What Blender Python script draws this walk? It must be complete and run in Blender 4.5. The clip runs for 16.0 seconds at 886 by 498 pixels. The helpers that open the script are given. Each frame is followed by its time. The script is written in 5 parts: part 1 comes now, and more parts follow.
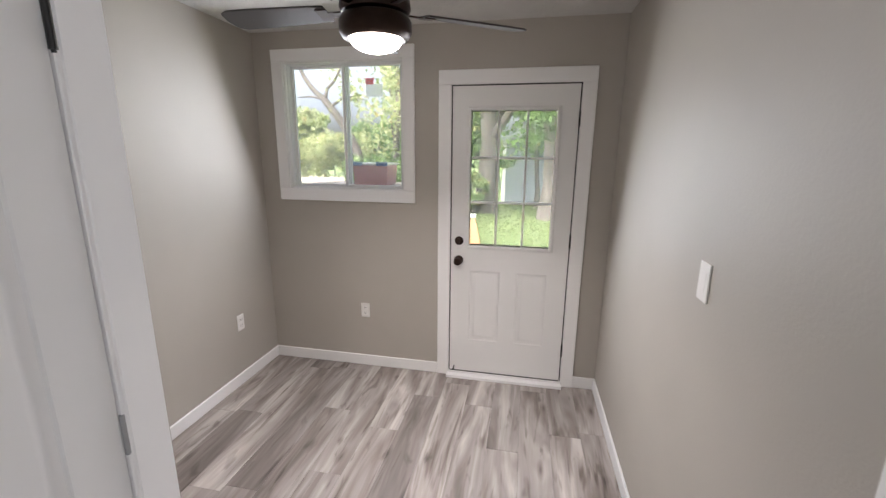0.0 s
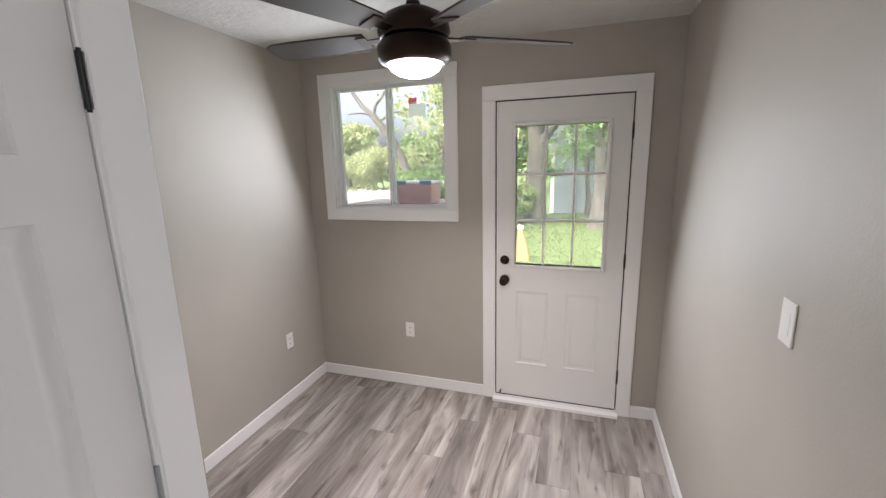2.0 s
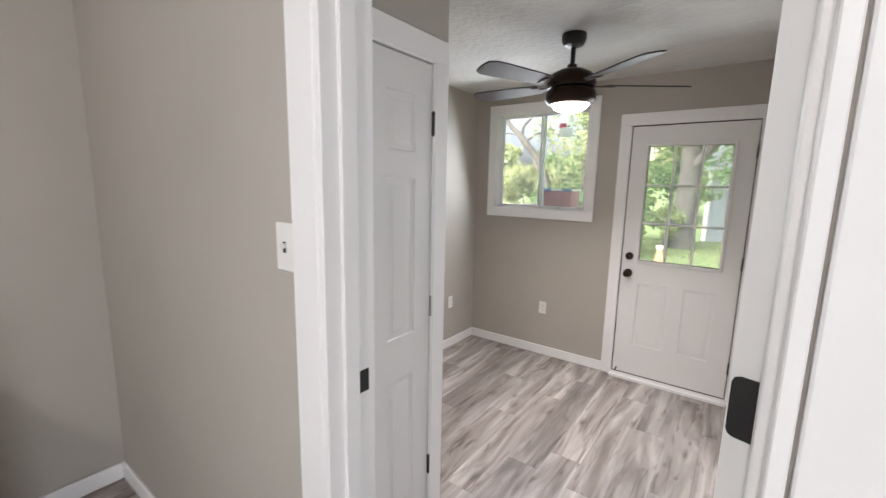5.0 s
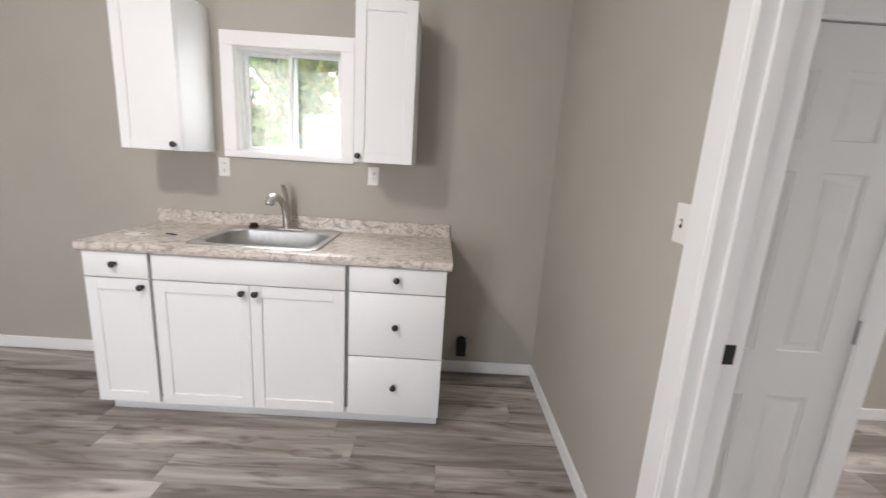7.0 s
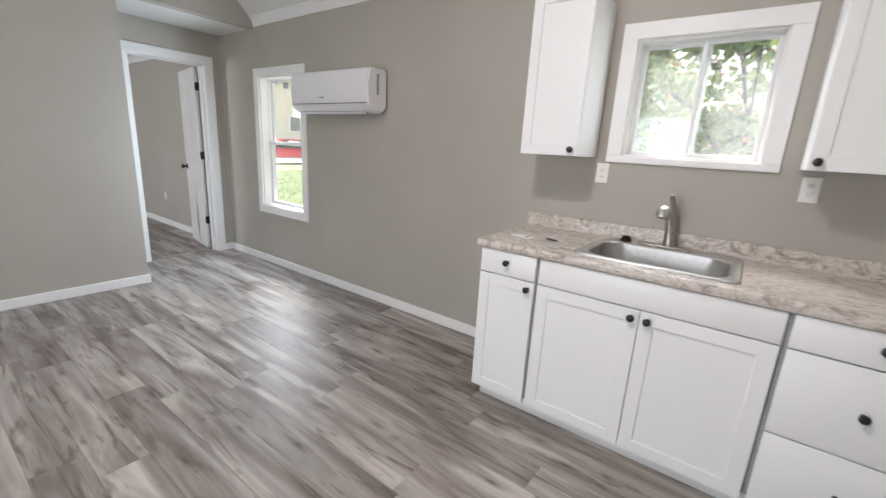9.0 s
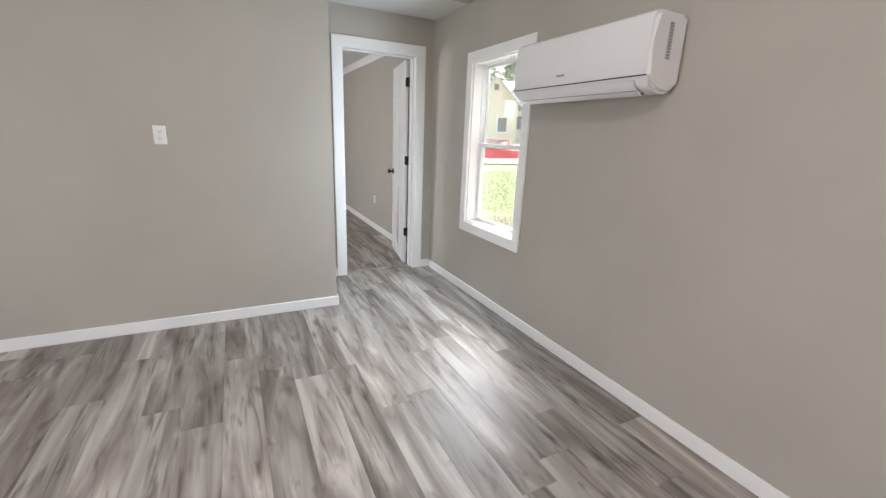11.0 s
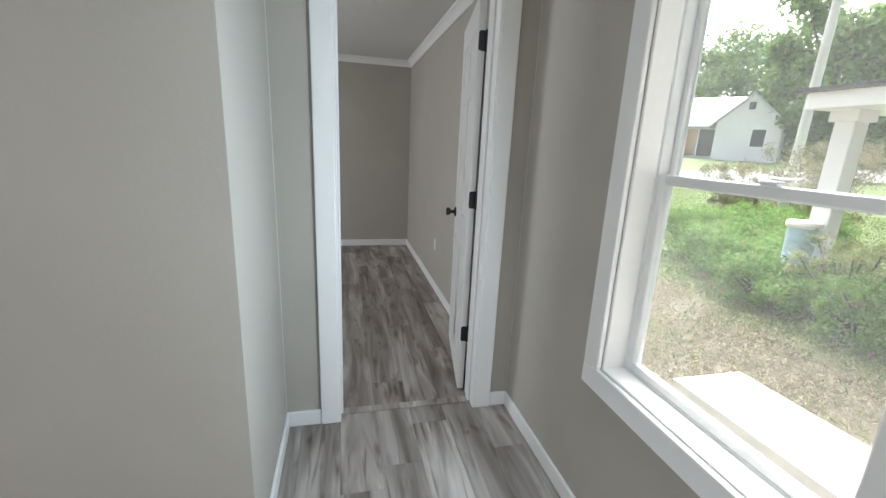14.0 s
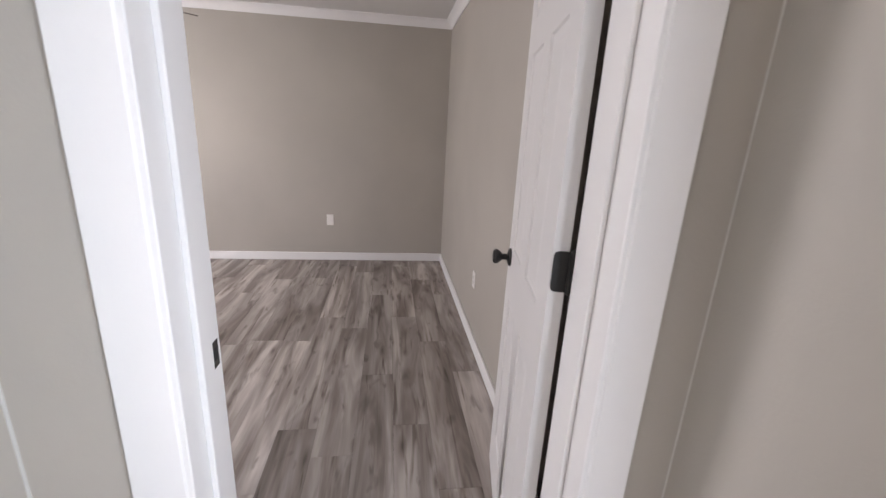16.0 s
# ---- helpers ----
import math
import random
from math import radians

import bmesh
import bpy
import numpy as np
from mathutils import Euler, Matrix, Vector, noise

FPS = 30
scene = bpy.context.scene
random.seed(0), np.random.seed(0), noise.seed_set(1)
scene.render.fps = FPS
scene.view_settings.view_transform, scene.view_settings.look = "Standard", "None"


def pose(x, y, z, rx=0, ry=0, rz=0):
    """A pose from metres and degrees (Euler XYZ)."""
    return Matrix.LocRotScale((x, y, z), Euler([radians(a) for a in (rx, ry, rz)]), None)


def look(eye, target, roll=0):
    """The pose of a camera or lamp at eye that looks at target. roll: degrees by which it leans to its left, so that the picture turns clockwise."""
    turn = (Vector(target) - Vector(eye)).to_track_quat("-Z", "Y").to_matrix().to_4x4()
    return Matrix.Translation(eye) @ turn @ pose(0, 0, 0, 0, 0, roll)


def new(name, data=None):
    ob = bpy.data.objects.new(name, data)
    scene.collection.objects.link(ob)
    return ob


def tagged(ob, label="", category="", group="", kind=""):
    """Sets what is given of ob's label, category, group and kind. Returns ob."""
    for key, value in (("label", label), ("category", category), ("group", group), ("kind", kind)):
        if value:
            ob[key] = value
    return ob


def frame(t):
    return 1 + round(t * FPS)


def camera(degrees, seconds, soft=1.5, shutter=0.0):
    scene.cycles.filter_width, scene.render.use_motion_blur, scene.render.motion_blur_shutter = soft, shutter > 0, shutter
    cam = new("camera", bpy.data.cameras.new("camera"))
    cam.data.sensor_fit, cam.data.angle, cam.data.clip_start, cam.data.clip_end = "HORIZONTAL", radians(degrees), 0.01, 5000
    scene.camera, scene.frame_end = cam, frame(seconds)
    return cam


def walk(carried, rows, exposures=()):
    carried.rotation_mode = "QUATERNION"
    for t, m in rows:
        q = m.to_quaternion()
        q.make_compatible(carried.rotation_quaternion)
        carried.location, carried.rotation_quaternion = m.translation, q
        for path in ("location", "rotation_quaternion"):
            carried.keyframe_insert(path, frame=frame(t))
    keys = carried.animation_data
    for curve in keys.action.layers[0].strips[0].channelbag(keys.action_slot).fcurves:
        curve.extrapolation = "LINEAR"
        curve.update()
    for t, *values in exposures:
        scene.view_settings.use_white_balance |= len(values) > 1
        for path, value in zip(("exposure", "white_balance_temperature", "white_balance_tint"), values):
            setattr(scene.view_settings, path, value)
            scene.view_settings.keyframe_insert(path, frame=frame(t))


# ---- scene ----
cam = camera(94.2, 16.0, soft=1.4, shutter=0.25)
PATH = [
    (0, (-0.002, -0.071, 1.47), (-0.383, 1.841, 1.022), 0.5),
    (0.5, (-0.001, 0.043, 1.487), (-0.529, 1.92, 1.04), 0.2),
    (1, (0.019, 0.065, 1.479), (-0.618, 1.914, 1.059), -0.5),
    (1.5, (0.02, 0.06, 1.5), (-0.633, 1.905, 1.092), -1.1),
    (2, (0.001, 0.016, 1.53), (-0.606, 1.878, 1.124), -1.4),
    (2.5, (-0.01, -0.103, 1.532), (-0.5, 1.802, 1.171), -1.0),
    (3, (-0.015, -0.25, 1.499), (-0.427, 1.681, 1.182), -0.6),
    (5.5, (0.391, -0.903, 1.442), (-1.09, 0.398, 1.104), 2.1),
    (6, (0.467, -0.909, 1.443), (-1.28, -0.008, 1.073), 3.0),
    (6.5, (0.549, -0.927, 1.432), (-1.356, -0.467, 1.029), 3.5),
    (7, (0.596, -0.991, 1.425), (-1.358, -0.966, 0.996), 3.6),
    (7.5, (0.599, -1.123, 1.413), (-1.324, -1.463, 0.979), 3.4),
    (8, (0.601, -1.3, 1.417), (-1.237, -1.951, 0.972), 3.4),
    (8.5, (0.6, -1.463, 1.4), (-1.119, -2.378, 0.944), 3.5),
    (9, (0.501, -1.63, 1.388), (-1.069, -2.772, 0.907), 3.3),
    (9.5, (0.306, -1.859, 1.395), (-1.09, -3.196, 0.882), 3.2),
    (10, (0.164, -2.126, 1.379), (-1.042, -3.634, 0.857), 3.3),
    (12.5, (-0.662, -3.8, 1.408), (-1.205, -5.653, 0.889), 1.7),
    (13, (-0.792, -4.133, 1.396), (-1.273, -6.005, 0.883), 2.33),
    (13.5, (-0.937, -4.47, 1.398), (-1.435, -6.343, 0.901), 2.07),
    (14, (-1.122, -4.808, 1.402), (-1.591, -6.69, 0.912), 2.7),
    (14.5, (-1.214, -5.178, 1.403), (-1.657, -7.065, 0.907), 3.05),
    (15, (-1.291, -5.51, 1.401), (-1.706, -7.399, 0.892), 2.0),
    (15.5, (-1.387, -5.818, 1.412), (-1.731, -7.717, 0.888), 3.04),
    (16, (-1.422, -6.088, 1.402), (-1.684, -7.993, 0.851), 2.98),
]
walk(cam, [(t, look(eye, target, roll)) for t, eye, target, roll in PATH], [
    (0.0, 2.28, 6250, 14), (3.2, 2.28, 6250, 14), (6.0, 2.42, 6200, 11), (6.7, 2.24, 6300, 11.5), (7.5, 2.34, 6400, 12), (8.5, 2.16, 6250, 11), (9.3, 2.04, 6250, 11), (10.2, 2.14, 6450, 12.5),
    (12.5, 2.30, 6350, 11), (13.6, 1.94, 6250, 9), (14.2, 1.80, 6200, 7.5), (14.8, 1.78, 6250, 14), (15.5, 2.18, 6650, 21), (16.0, 2.18, 6650, 21)])

# ---- world, sun, large lights ----
world = bpy.data.worlds.new("overcast_sky")
scene.world = world
world.use_nodes = True
wn = world.node_tree.nodes
sky = wn.new("ShaderNodeTexSky")
sky.sky_type = "NISHITA"
sky.sun_disc = False
sky.sun_elevation, sky.sun_rotation = radians(52), radians(215)
sky.air_density, sky.dust_density, sky.ozone_density = 0.5, 9.0, 0.2
wn["Background"].inputs["Strength"].default_value = 0.15
haze = wn.new("ShaderNodeHueSaturation")
haze.inputs["Saturation"].default_value, haze.inputs["Value"].default_value = 0.60, 1.5
world.node_tree.links.new(sky.outputs[0], haze.inputs["Color"])
world.node_tree.links.new(haze.outputs[0], wn["Background"].inputs["Color"])

sun = new("sun", bpy.data.lights.new("sun", "SUN"))
sun.data.energy, sun.data.angle, sun.data.color = 1.0, radians(30), (1.0, 0.985, 0.955)
sun.matrix_world = look((0, 0, 0), (0.35, 0.5, -0.8))


def area_light(name, eye, target, sx, sy, watts, color, spread=180):
    lamp = new(name, bpy.data.lights.new(name, "AREA"))
    lamp.data.shape, lamp.data.size, lamp.data.size_y, lamp.data.energy, lamp.data.color = "RECTANGLE", sx, sy, watts, color
    lamp.data.spread = radians(spread)
    lamp.matrix_world = look(eye, target)
    return lamp


def bulb(name, at, watts, radius, color):
    lamp = new(name, bpy.data.lights.new(name, "POINT"))
    lamp.data.energy, lamp.data.shadow_soft_size, lamp.data.color = watts, radius, color
    lamp.location = at
    return lamp


KITCHEN_LAMP = (0.25, -2.40, 2.66)
bulb("kitchen_bulb", KITCHEN_LAMP, 5.2, 0.12, (1.0, 0.935, 0.885))
# added fill light for the bedroom, set under the fan's unseen bowl
bulb("bedroom_fill", (0.50, -9.32, 1.88), 0.7, 0.10, (1.0, 0.97, 0.92))
bulb("porch_bulb", (-0.61, 1.60, 1.80), 1.05, 0.10, (1.0, 0.91, 0.85))


def downlight(name, at, size, watts, color, spread=180):
    """The light that a bowl throws downwards."""
    lamp = new(name, bpy.data.lights.new(name, "AREA"))
    lamp.data.shape, lamp.data.size, lamp.data.energy, lamp.data.color = "DISK", size, watts, color
    lamp.data.spread = radians(spread)
    lamp.location = at
    return lamp


downlight("kitchen_downlight", (0.25, -2.40, 2.90), 0.26, 7.5, (1.0, 0.935, 0.885))
# added downward fill that brightens the bedroom floor
downlight("bedroom_fill_down", (0.50, -9.32, 1.985), 0.22, 0.9, (1.0, 0.97, 0.92))
downlight("porch_downlight", (-0.61, 1.60, 1.825), 0.22, 2.5, (1.0, 0.92, 0.87), 125)
SKYLIGHT = (0.93, 0.965, 1.0)
area_light("east_door_daylight", (3.22, -3.12, 1.12), (0, -3.12, 1.12), 1.05, 1.9, 13, SKYLIGHT)
area_light("bedroom_window_daylight", (2.32, -8.6, 1.4), (0, -8.6, 1.2), 1.2, 1.2, 16, SKYLIGHT)
area_light("window_1_daylight", (-1.29, 2.60, 1.652), (-1.29, 1.60, 1.30), 0.84, 0.84, 3.1, SKYLIGHT, 170)
area_light("door_daylight", (-0.105, 2.56, 1.30), (-0.105, 1.56, 0.95), 0.54, 0.88, 2.0, SKYLIGHT, 170)
for k in range(3):
    # the sky's light falls in at a slant
    area_light("window_3_daylight", (-1.925, -5.578, 0.90 + 0.42 * k), (-0.925, -5.578, 0.68 + 0.42 * k), 0.68, 0.38, 2.3, (0.74, 0.89, 1.0))
area_light("window_2_daylight", (-1.975, -1.934, 1.69), (0, -1.934, 1.69), 0.58, 0.54, 0.55, SKYLIGHT)

# ---- materials ----


def nodes_of(name, rough=0.5, metal=0.0, spec=0.5):
    m = bpy.data.materials.new(name)
    m.use_nodes = True
    nt = m.node_tree
    b = nt.nodes["Principled BSDF"]
    b.inputs["Roughness"].default_value = rough
    b.inputs["Metallic"].default_value = metal
    b.inputs["Specular IOR Level"].default_value = spec
    return m, nt, b


def coords(nt, scale=(1, 1, 1), kind="Object", jitter=False):
    tc = nt.nodes.new("ShaderNodeTexCoord")
    mp = nt.nodes.new("ShaderNodeMapping")
    mp.inputs["Scale"].default_value = scale
    nt.links.new(tc.outputs[kind], mp.inputs["Vector"])
    if jitter:
        oi = nt.nodes.new("ShaderNodeObjectInfo")
        mul = nt.nodes.new("ShaderNodeVectorMath")
        mul.operation = "SCALE"
        mul.inputs[0].default_value = (37.0, 91.0, 13.0)
        nt.links.new(oi.outputs["Random"], mul.inputs["Scale"])
        nt.links.new(mul.outputs[0], mp.inputs["Location"])
    return mp.outputs[0]


def noise_tex(nt, vec, scale, detail=4, rough=0.55, distort=0.0):
    n = nt.nodes.new("ShaderNodeTexNoise")
    n.inputs["Scale"].default_value, n.inputs["Detail"].default_value = scale, detail
    n.inputs["Roughness"].default_value, n.inputs["Distortion"].default_value = rough, distort
    nt.links.new(vec, n.inputs["Vector"])
    return n.outputs["Fac"]


def ramp(nt, fac, stops):
    r = nt.nodes.new("ShaderNodeValToRGB")
    e = r.color_ramp.elements
    while len(e) < len(stops):
        e.new(0.5)
    for el, (p, c) in zip(e, stops):
        el.position, el.color = p, (*c, 1)
    nt.links.new(fac, r.inputs["Fac"])
    return r.outputs["Color"]


def mix(nt, fac, a, b, mode="MIX"):
    n = nt.nodes.new("ShaderNodeMix")
    n.data_type, n.blend_type = "RGBA", mode
    for sock, v in (("Factor", fac), ("A", a), ("B", b)):
        i = [s for s in n.inputs if s.name == sock and (s.type == ("VALUE" if sock == "Factor" else "RGBA"))][0]
        if isinstance(v, (int, float)):
            i.default_value = v
        elif isinstance(v, tuple):
            i.default_value = (*v, 1)
        else:
            nt.links.new(v, i)
    return [s for s in n.outputs if s.type == "RGBA"][0]


def bump(nt, bsdf, height, strength, dist=0.01):
    n = nt.nodes.new("ShaderNodeBump")
    n.inputs["Strength"].default_value, n.inputs["Distance"].default_value = strength, dist
    nt.links.new(height, n.inputs["Height"])
    nt.links.new(n.outputs[0], bsdf.inputs["Normal"])


def painted(name, color, rough=0.5, grain=120, relief=0.15, vary=0.06, spec=0.5, dist=0.002, blotch=1.3):
    """Paint with a soft large mottle and a fine relief."""
    m, nt, b = nodes_of(name, rough, 0, spec)
    v = coords(nt)
    big = noise_tex(nt, v, blotch, 3)
    lo, hi = tuple(c * (1 - vary) for c in color), tuple(min(1, c * (1 + vary)) for c in color)
    nt.links.new(ramp(nt, big, ((0.3, lo), (0.7, hi))), b.inputs["Base Color"])
    bump(nt, b, noise_tex(nt, v, grain, 3), relief, dist)
    return m


def metal(name, color, rough, metallic=1.0, grain=60):
    m, nt, b = nodes_of(name, rough, metallic)
    v = coords(nt)
    n = noise_tex(nt, v, grain, 4)
    nt.links.new(ramp(nt, n, ((0.3, tuple(c * 0.85 for c in color)), (0.7, color))), b.inputs["Base Color"])
    r = nt.nodes.new("ShaderNodeMapRange")
    r.inputs["To Min"].default_value, r.inputs["To Max"].default_value = rough * 0.8, rough * 1.25
    nt.links.new(n, r.inputs["Value"])
    nt.links.new(r.outputs[0], b.inputs["Roughness"])
    return m


WALL = painted("greige_wall_paint", (0.427, 0.396, 0.351), 0.55, 110, 0.20, 0.05, 0.4, 0.0025)
CEIL = painted("textured_ceiling_paint", (0.62, 0.61, 0.59), 0.8, 26, 0.9, 0.06, 0.2, 0.012, 3.0)
CEIL_FLAT = painted("smooth_ceiling_paint", (0.70, 0.69, 0.67), 0.75, 90, 0.3, 0.03, 0.3)
TRIM = painted("white_trim_paint", (0.83, 0.82, 0.81), 0.38, 70, 0.12, 0.02, 0.5)
DOORPAINT = painted("white_door_paint", (0.76, 0.75, 0.735), 0.42, 60, 0.15, 0.025, 0.5)
CABINET = painted("white_cabinet_paint", (0.86, 0.86, 0.855), 0.4, 40, 0.05, 0.01, 0.5)
# grey for the painted shade between cabinet fronts, and for small grey parts
GAP = painted("gap_shade_and_grey_parts", (0.30, 0.30, 0.30), 0.7, 40, 0.1, 0.05)
VINYL = painted("white_window_vinyl", (0.78, 0.79, 0.79), 0.35, 50, 0.05, 0.01, 0.5)
PLASTIC = painted("white_plastic", (0.80, 0.78, 0.75), 0.35, 50, 0.03, 0.01, 0.5)
ACPLASTIC = painted("white_appliance_plastic", (0.78, 0.76, 0.77), 0.32, 60, 0.03, 0.015, 0.5)
BLACK = painted("black_enamel", (0.012, 0.011, 0.010), 0.4, 80, 0.1, 0.2, 0.5)
SLOT = painted("dark_slot", (0.03, 0.03, 0.03), 0.8, 80, 0.1, 0.1)
BRONZE = metal("oil_rubbed_bronze", (0.036, 0.020, 0.014), 0.35, 0.75)
STEEL = metal("brushed_stainless_steel", (0.60, 0.59, 0.575), 0.34, 1.0, 45)
NICKEL = metal("brushed_nickel", (0.50, 0.47, 0.43), 0.30, 1.0)
BLADE = painted("dark_fan_blade", (0.040, 0.034, 0.031), 0.45, 30, 0.2, 0.15)
PAPER = painted("white_paper", (0.82, 0.80, 0.80), 0.7, 40, 0.05, 0.01)
INKY = painted("dark_blue_ink", (0.05, 0.05, 0.10), 0.5, 40, 0.05, 0.05)
CONCRETE = painted("pale_concrete", (0.50, 0.49, 0.47), 0.85, 40, 0.5, 0.10, 0.3, 0.004, 4.0)


def glass_mat(name, lo, hi):
    m = bpy.data.materials.new(name)
    m.use_nodes = True
    nt = m.node_tree
    nt.nodes.remove(nt.nodes["Principled BSDF"])
    g = nt.nodes.new("ShaderNodeBsdfGlass")
    g.inputs["IOR"].default_value, g.inputs["Roughness"].default_value = 1.45, 0.0
    g.inputs["Color"].default_value = (0.97, 0.985, 0.98, 1)
    # pale translucent veil mixed into the glass, painting the glare that washes out the view
    film = nt.nodes.new("ShaderNodeBsdfTranslucent")
    film.inputs["Color"].default_value = (0.80, 0.84, 0.82, 1)
    both = nt.nodes.new("ShaderNodeMixShader")
    veil = nt.nodes.new("ShaderNodeMapRange")
    veil.inputs["To Min"].default_value, veil.inputs["To Max"].default_value = lo, hi
    nt.links.new(noise_tex(nt, coords(nt), 3.0, 4), veil.inputs["Value"])
    nt.links.new(veil.outputs[0], both.inputs[0])
    nt.links.new(g.outputs[0], both.inputs[1])
    nt.links.new(film.outputs[0], both.inputs[2])
    nt.links.new(both.outputs[0], nt.nodes["Material Output"].inputs["Surface"])
    return m


GLASS = glass_mat("window_glass", 0.015, 0.04)
# stronger painted glare for the panes whose view is paler
GLASS_HAZY = glass_mat("hazy_window_glass", 0.08, 0.14)


def glow_mat(name, color, strength):
    m, nt, b = nodes_of(name, 0.3)
    b.inputs["Base Color"].default_value = (0.9, 0.88, 0.84, 1)
    b.inputs["Emission Color"].default_value = (*color, 1)
    b.inputs["Emission Strength"].default_value = strength
    return m


GLOBE = glow_mat("lit_frosted_globe", (1.0, 0.90, 0.78), 2.5)


def plank_mat():
    m, nt, b = nodes_of("grey_oak_vinyl_plank", 0.36, 0, 0.5)
    oi = nt.nodes.new("ShaderNodeObjectInfo")
    band = noise_tex(nt, coords(nt, (8.5, 1.0, 1), jitter=True), 1.0, 3.0, 0.55, 0.9)
    fine = noise_tex(nt, coords(nt, (70, 2.6, 1), jitter=True), 1.0, 4, 0.55, 0.3)
    vein = noise_tex(nt, coords(nt, (13, 1.1, 1), jitter=True), 1.3, 2, 0.5, 1.5)
    c1 = ramp(nt, band, ((0.26, (0.098, 0.080, 0.069)), (0.42, (0.190, 0.165, 0.150)), (0.55, (0.285, 0.258, 0.241)), (0.66, (0.385, 0.357, 0.337)), (0.80, (0.45, 0.424, 0.404))))
    c2 = ramp(nt, fine, ((0.28, (0.90, 0.89, 0.885)), (0.6, (1.0, 1.0, 1.0)), (0.8, (1.05, 1.05, 1.045))))
    base = mix(nt, 1.0, c1, c2, "MULTIPLY")
    base = mix(nt, 0.9, base, ramp(nt, vein, ((0.27, (0.42, 0.37, 0.34)), (0.36, (0.80, 0.78, 0.76)), (0.42, (1, 1, 1)))), "MULTIPLY")
    vor = nt.nodes.new("ShaderNodeTexVoronoi")
    vor.inputs["Scale"].default_value = 1.0
    nt.links.new(coords(nt, (9.0, 2.4, 1), jitter=True), vor.inputs["Vector"])
    base = mix(nt, 0.9, base, ramp(nt, vor.outputs["Distance"], ((0.03, (0.34, 0.30, 0.28)), (0.11, (0.72, 0.69, 0.67)), (0.22, (1, 1, 1)))), "MULTIPLY")
    smudge = noise_tex(nt, coords(nt, (16, 4.5, 1), jitter=True), 1.0, 2, 0.5, 0.6)
    base = mix(nt, 0.8, base, ramp(nt, smudge, ((0.27, (0.50, 0.47, 0.45)), (0.38, (1, 1, 1)))), "MULTIPLY")
    vr = ramp(nt, oi.outputs["Random"], ((0.0, (1.02, 1.00, 0.98)), (0.5, (1.27, 1.25, 1.23)), (1.0, (1.52, 1.50, 1.48))))
    base = mix(nt, 1.0, base, vr, "MULTIPLY")
    nt.links.new(base, b.inputs["Base Color"])
    r = nt.nodes.new("ShaderNodeMapRange")
    r.inputs["To Min"].default_value, r.inputs["To Max"].default_value = 0.38, 0.56
    nt.links.new(fine, r.inputs["Value"])
    nt.links.new(r.outputs[0], b.inputs["Roughness"])
    bump(nt, b, fine, 0.10, 0.0012)
    return m


PLANK = plank_mat()
UNDERLAY = painted("dark_floor_underlay", (0.06, 0.055, 0.05), 0.8, 60, 0.2, 0.1)


def laminate_mat():
    m, nt, b = nodes_of("granite_look_laminate", 0.30, 0, 0.5)
    v = coords(nt, (1.6, 1.0, 1.6))
    flow = noise_tex(nt, v, 10, 7, 0.68, 2.2)
    spot = noise_tex(nt, v, 55, 5, 0.7, 0.5)
    vein = noise_tex(nt, coords(nt, (3.2, 1.0, 3.2)), 9, 6, 0.7, 3.5)
    c = ramp(nt, flow, ((0.30, (0.20, 0.155, 0.125)), (0.41, (0.40, 0.35, 0.31)), (0.50, (0.62, 0.565, 0.51)), (0.66, (0.73, 0.68, 0.635)), (0.8, (0.52, 0.46, 0.41))))
    c = mix(nt, 0.55, c, ramp(nt, spot, ((0.32, (0.25, 0.22, 0.21)), (0.48, (0.95, 0.94, 0.92)), (0.7, (1.1, 1.08, 1.06)))), "MULTIPLY")
    c = mix(nt, 0.7, c, ramp(nt, vein, ((0.33, (0.22, 0.18, 0.17)), (0.41, (1, 1, 1)))), "MULTIPLY")
    nt.links.new(c, b.inputs["Base Color"])
    return m


LAMINATE = laminate_mat()


def leaf_mat(name, stops, trans=0.35):
    """Leaves of mixed tint, thin enough to let light through."""
    m, nt, b = nodes_of(name, 0.55, 0, 0.3)
    geo = nt.nodes.new("ShaderNodeNewGeometry")
    col = ramp(nt, geo.outputs["Random Per Island"], stops)
    nt.links.new(col, b.inputs["Base Color"])
    t = nt.nodes.new("ShaderNodeBsdfTranslucent")
    nt.links.new(col, t.inputs["Color"])
    ms = nt.nodes.new("ShaderNodeMixShader")
    ms.inputs[0].default_value = trans
    nt.links.new(b.outputs[0], ms.inputs[1])
    nt.links.new(t.outputs[0], ms.inputs[2])
    nt.links.new(ms.outputs[0], nt.nodes["Material Output"].inputs["Surface"])
    return m


LEAF = leaf_mat("green_leaves", ((0.0, (0.06, 0.11, 0.035)), (0.5, (0.12, 0.20, 0.06)), (1.0, (0.20, 0.28, 0.10))), 0.5)
LEAF_PALE = leaf_mat("yellow_green_leaves", ((0.0, (0.22, 0.27, 0.11)), (0.55, (0.36, 0.40, 0.19)), (0.9, (0.46, 0.47, 0.24)), (1.0, (0.46, 0.36, 0.16))), 0.5)
LEAF_VINE = leaf_mat("mixed_vine_leaves", ((0.0, (0.11, 0.18, 0.07)), (0.5, (0.24, 0.33, 0.13)), (0.90, (0.38, 0.43, 0.19)), (0.96, (0.46, 0.36, 0.15)), (1.0, (0.46, 0.28, 0.13))), 0.5)
LEAF_DRY = leaf_mat("dry_brush_leaves", ((0.0, (0.14, 0.12, 0.075)), (0.5, (0.22, 0.19, 0.11)), (1.0, (0.19, 0.22, 0.09))), 0.4)
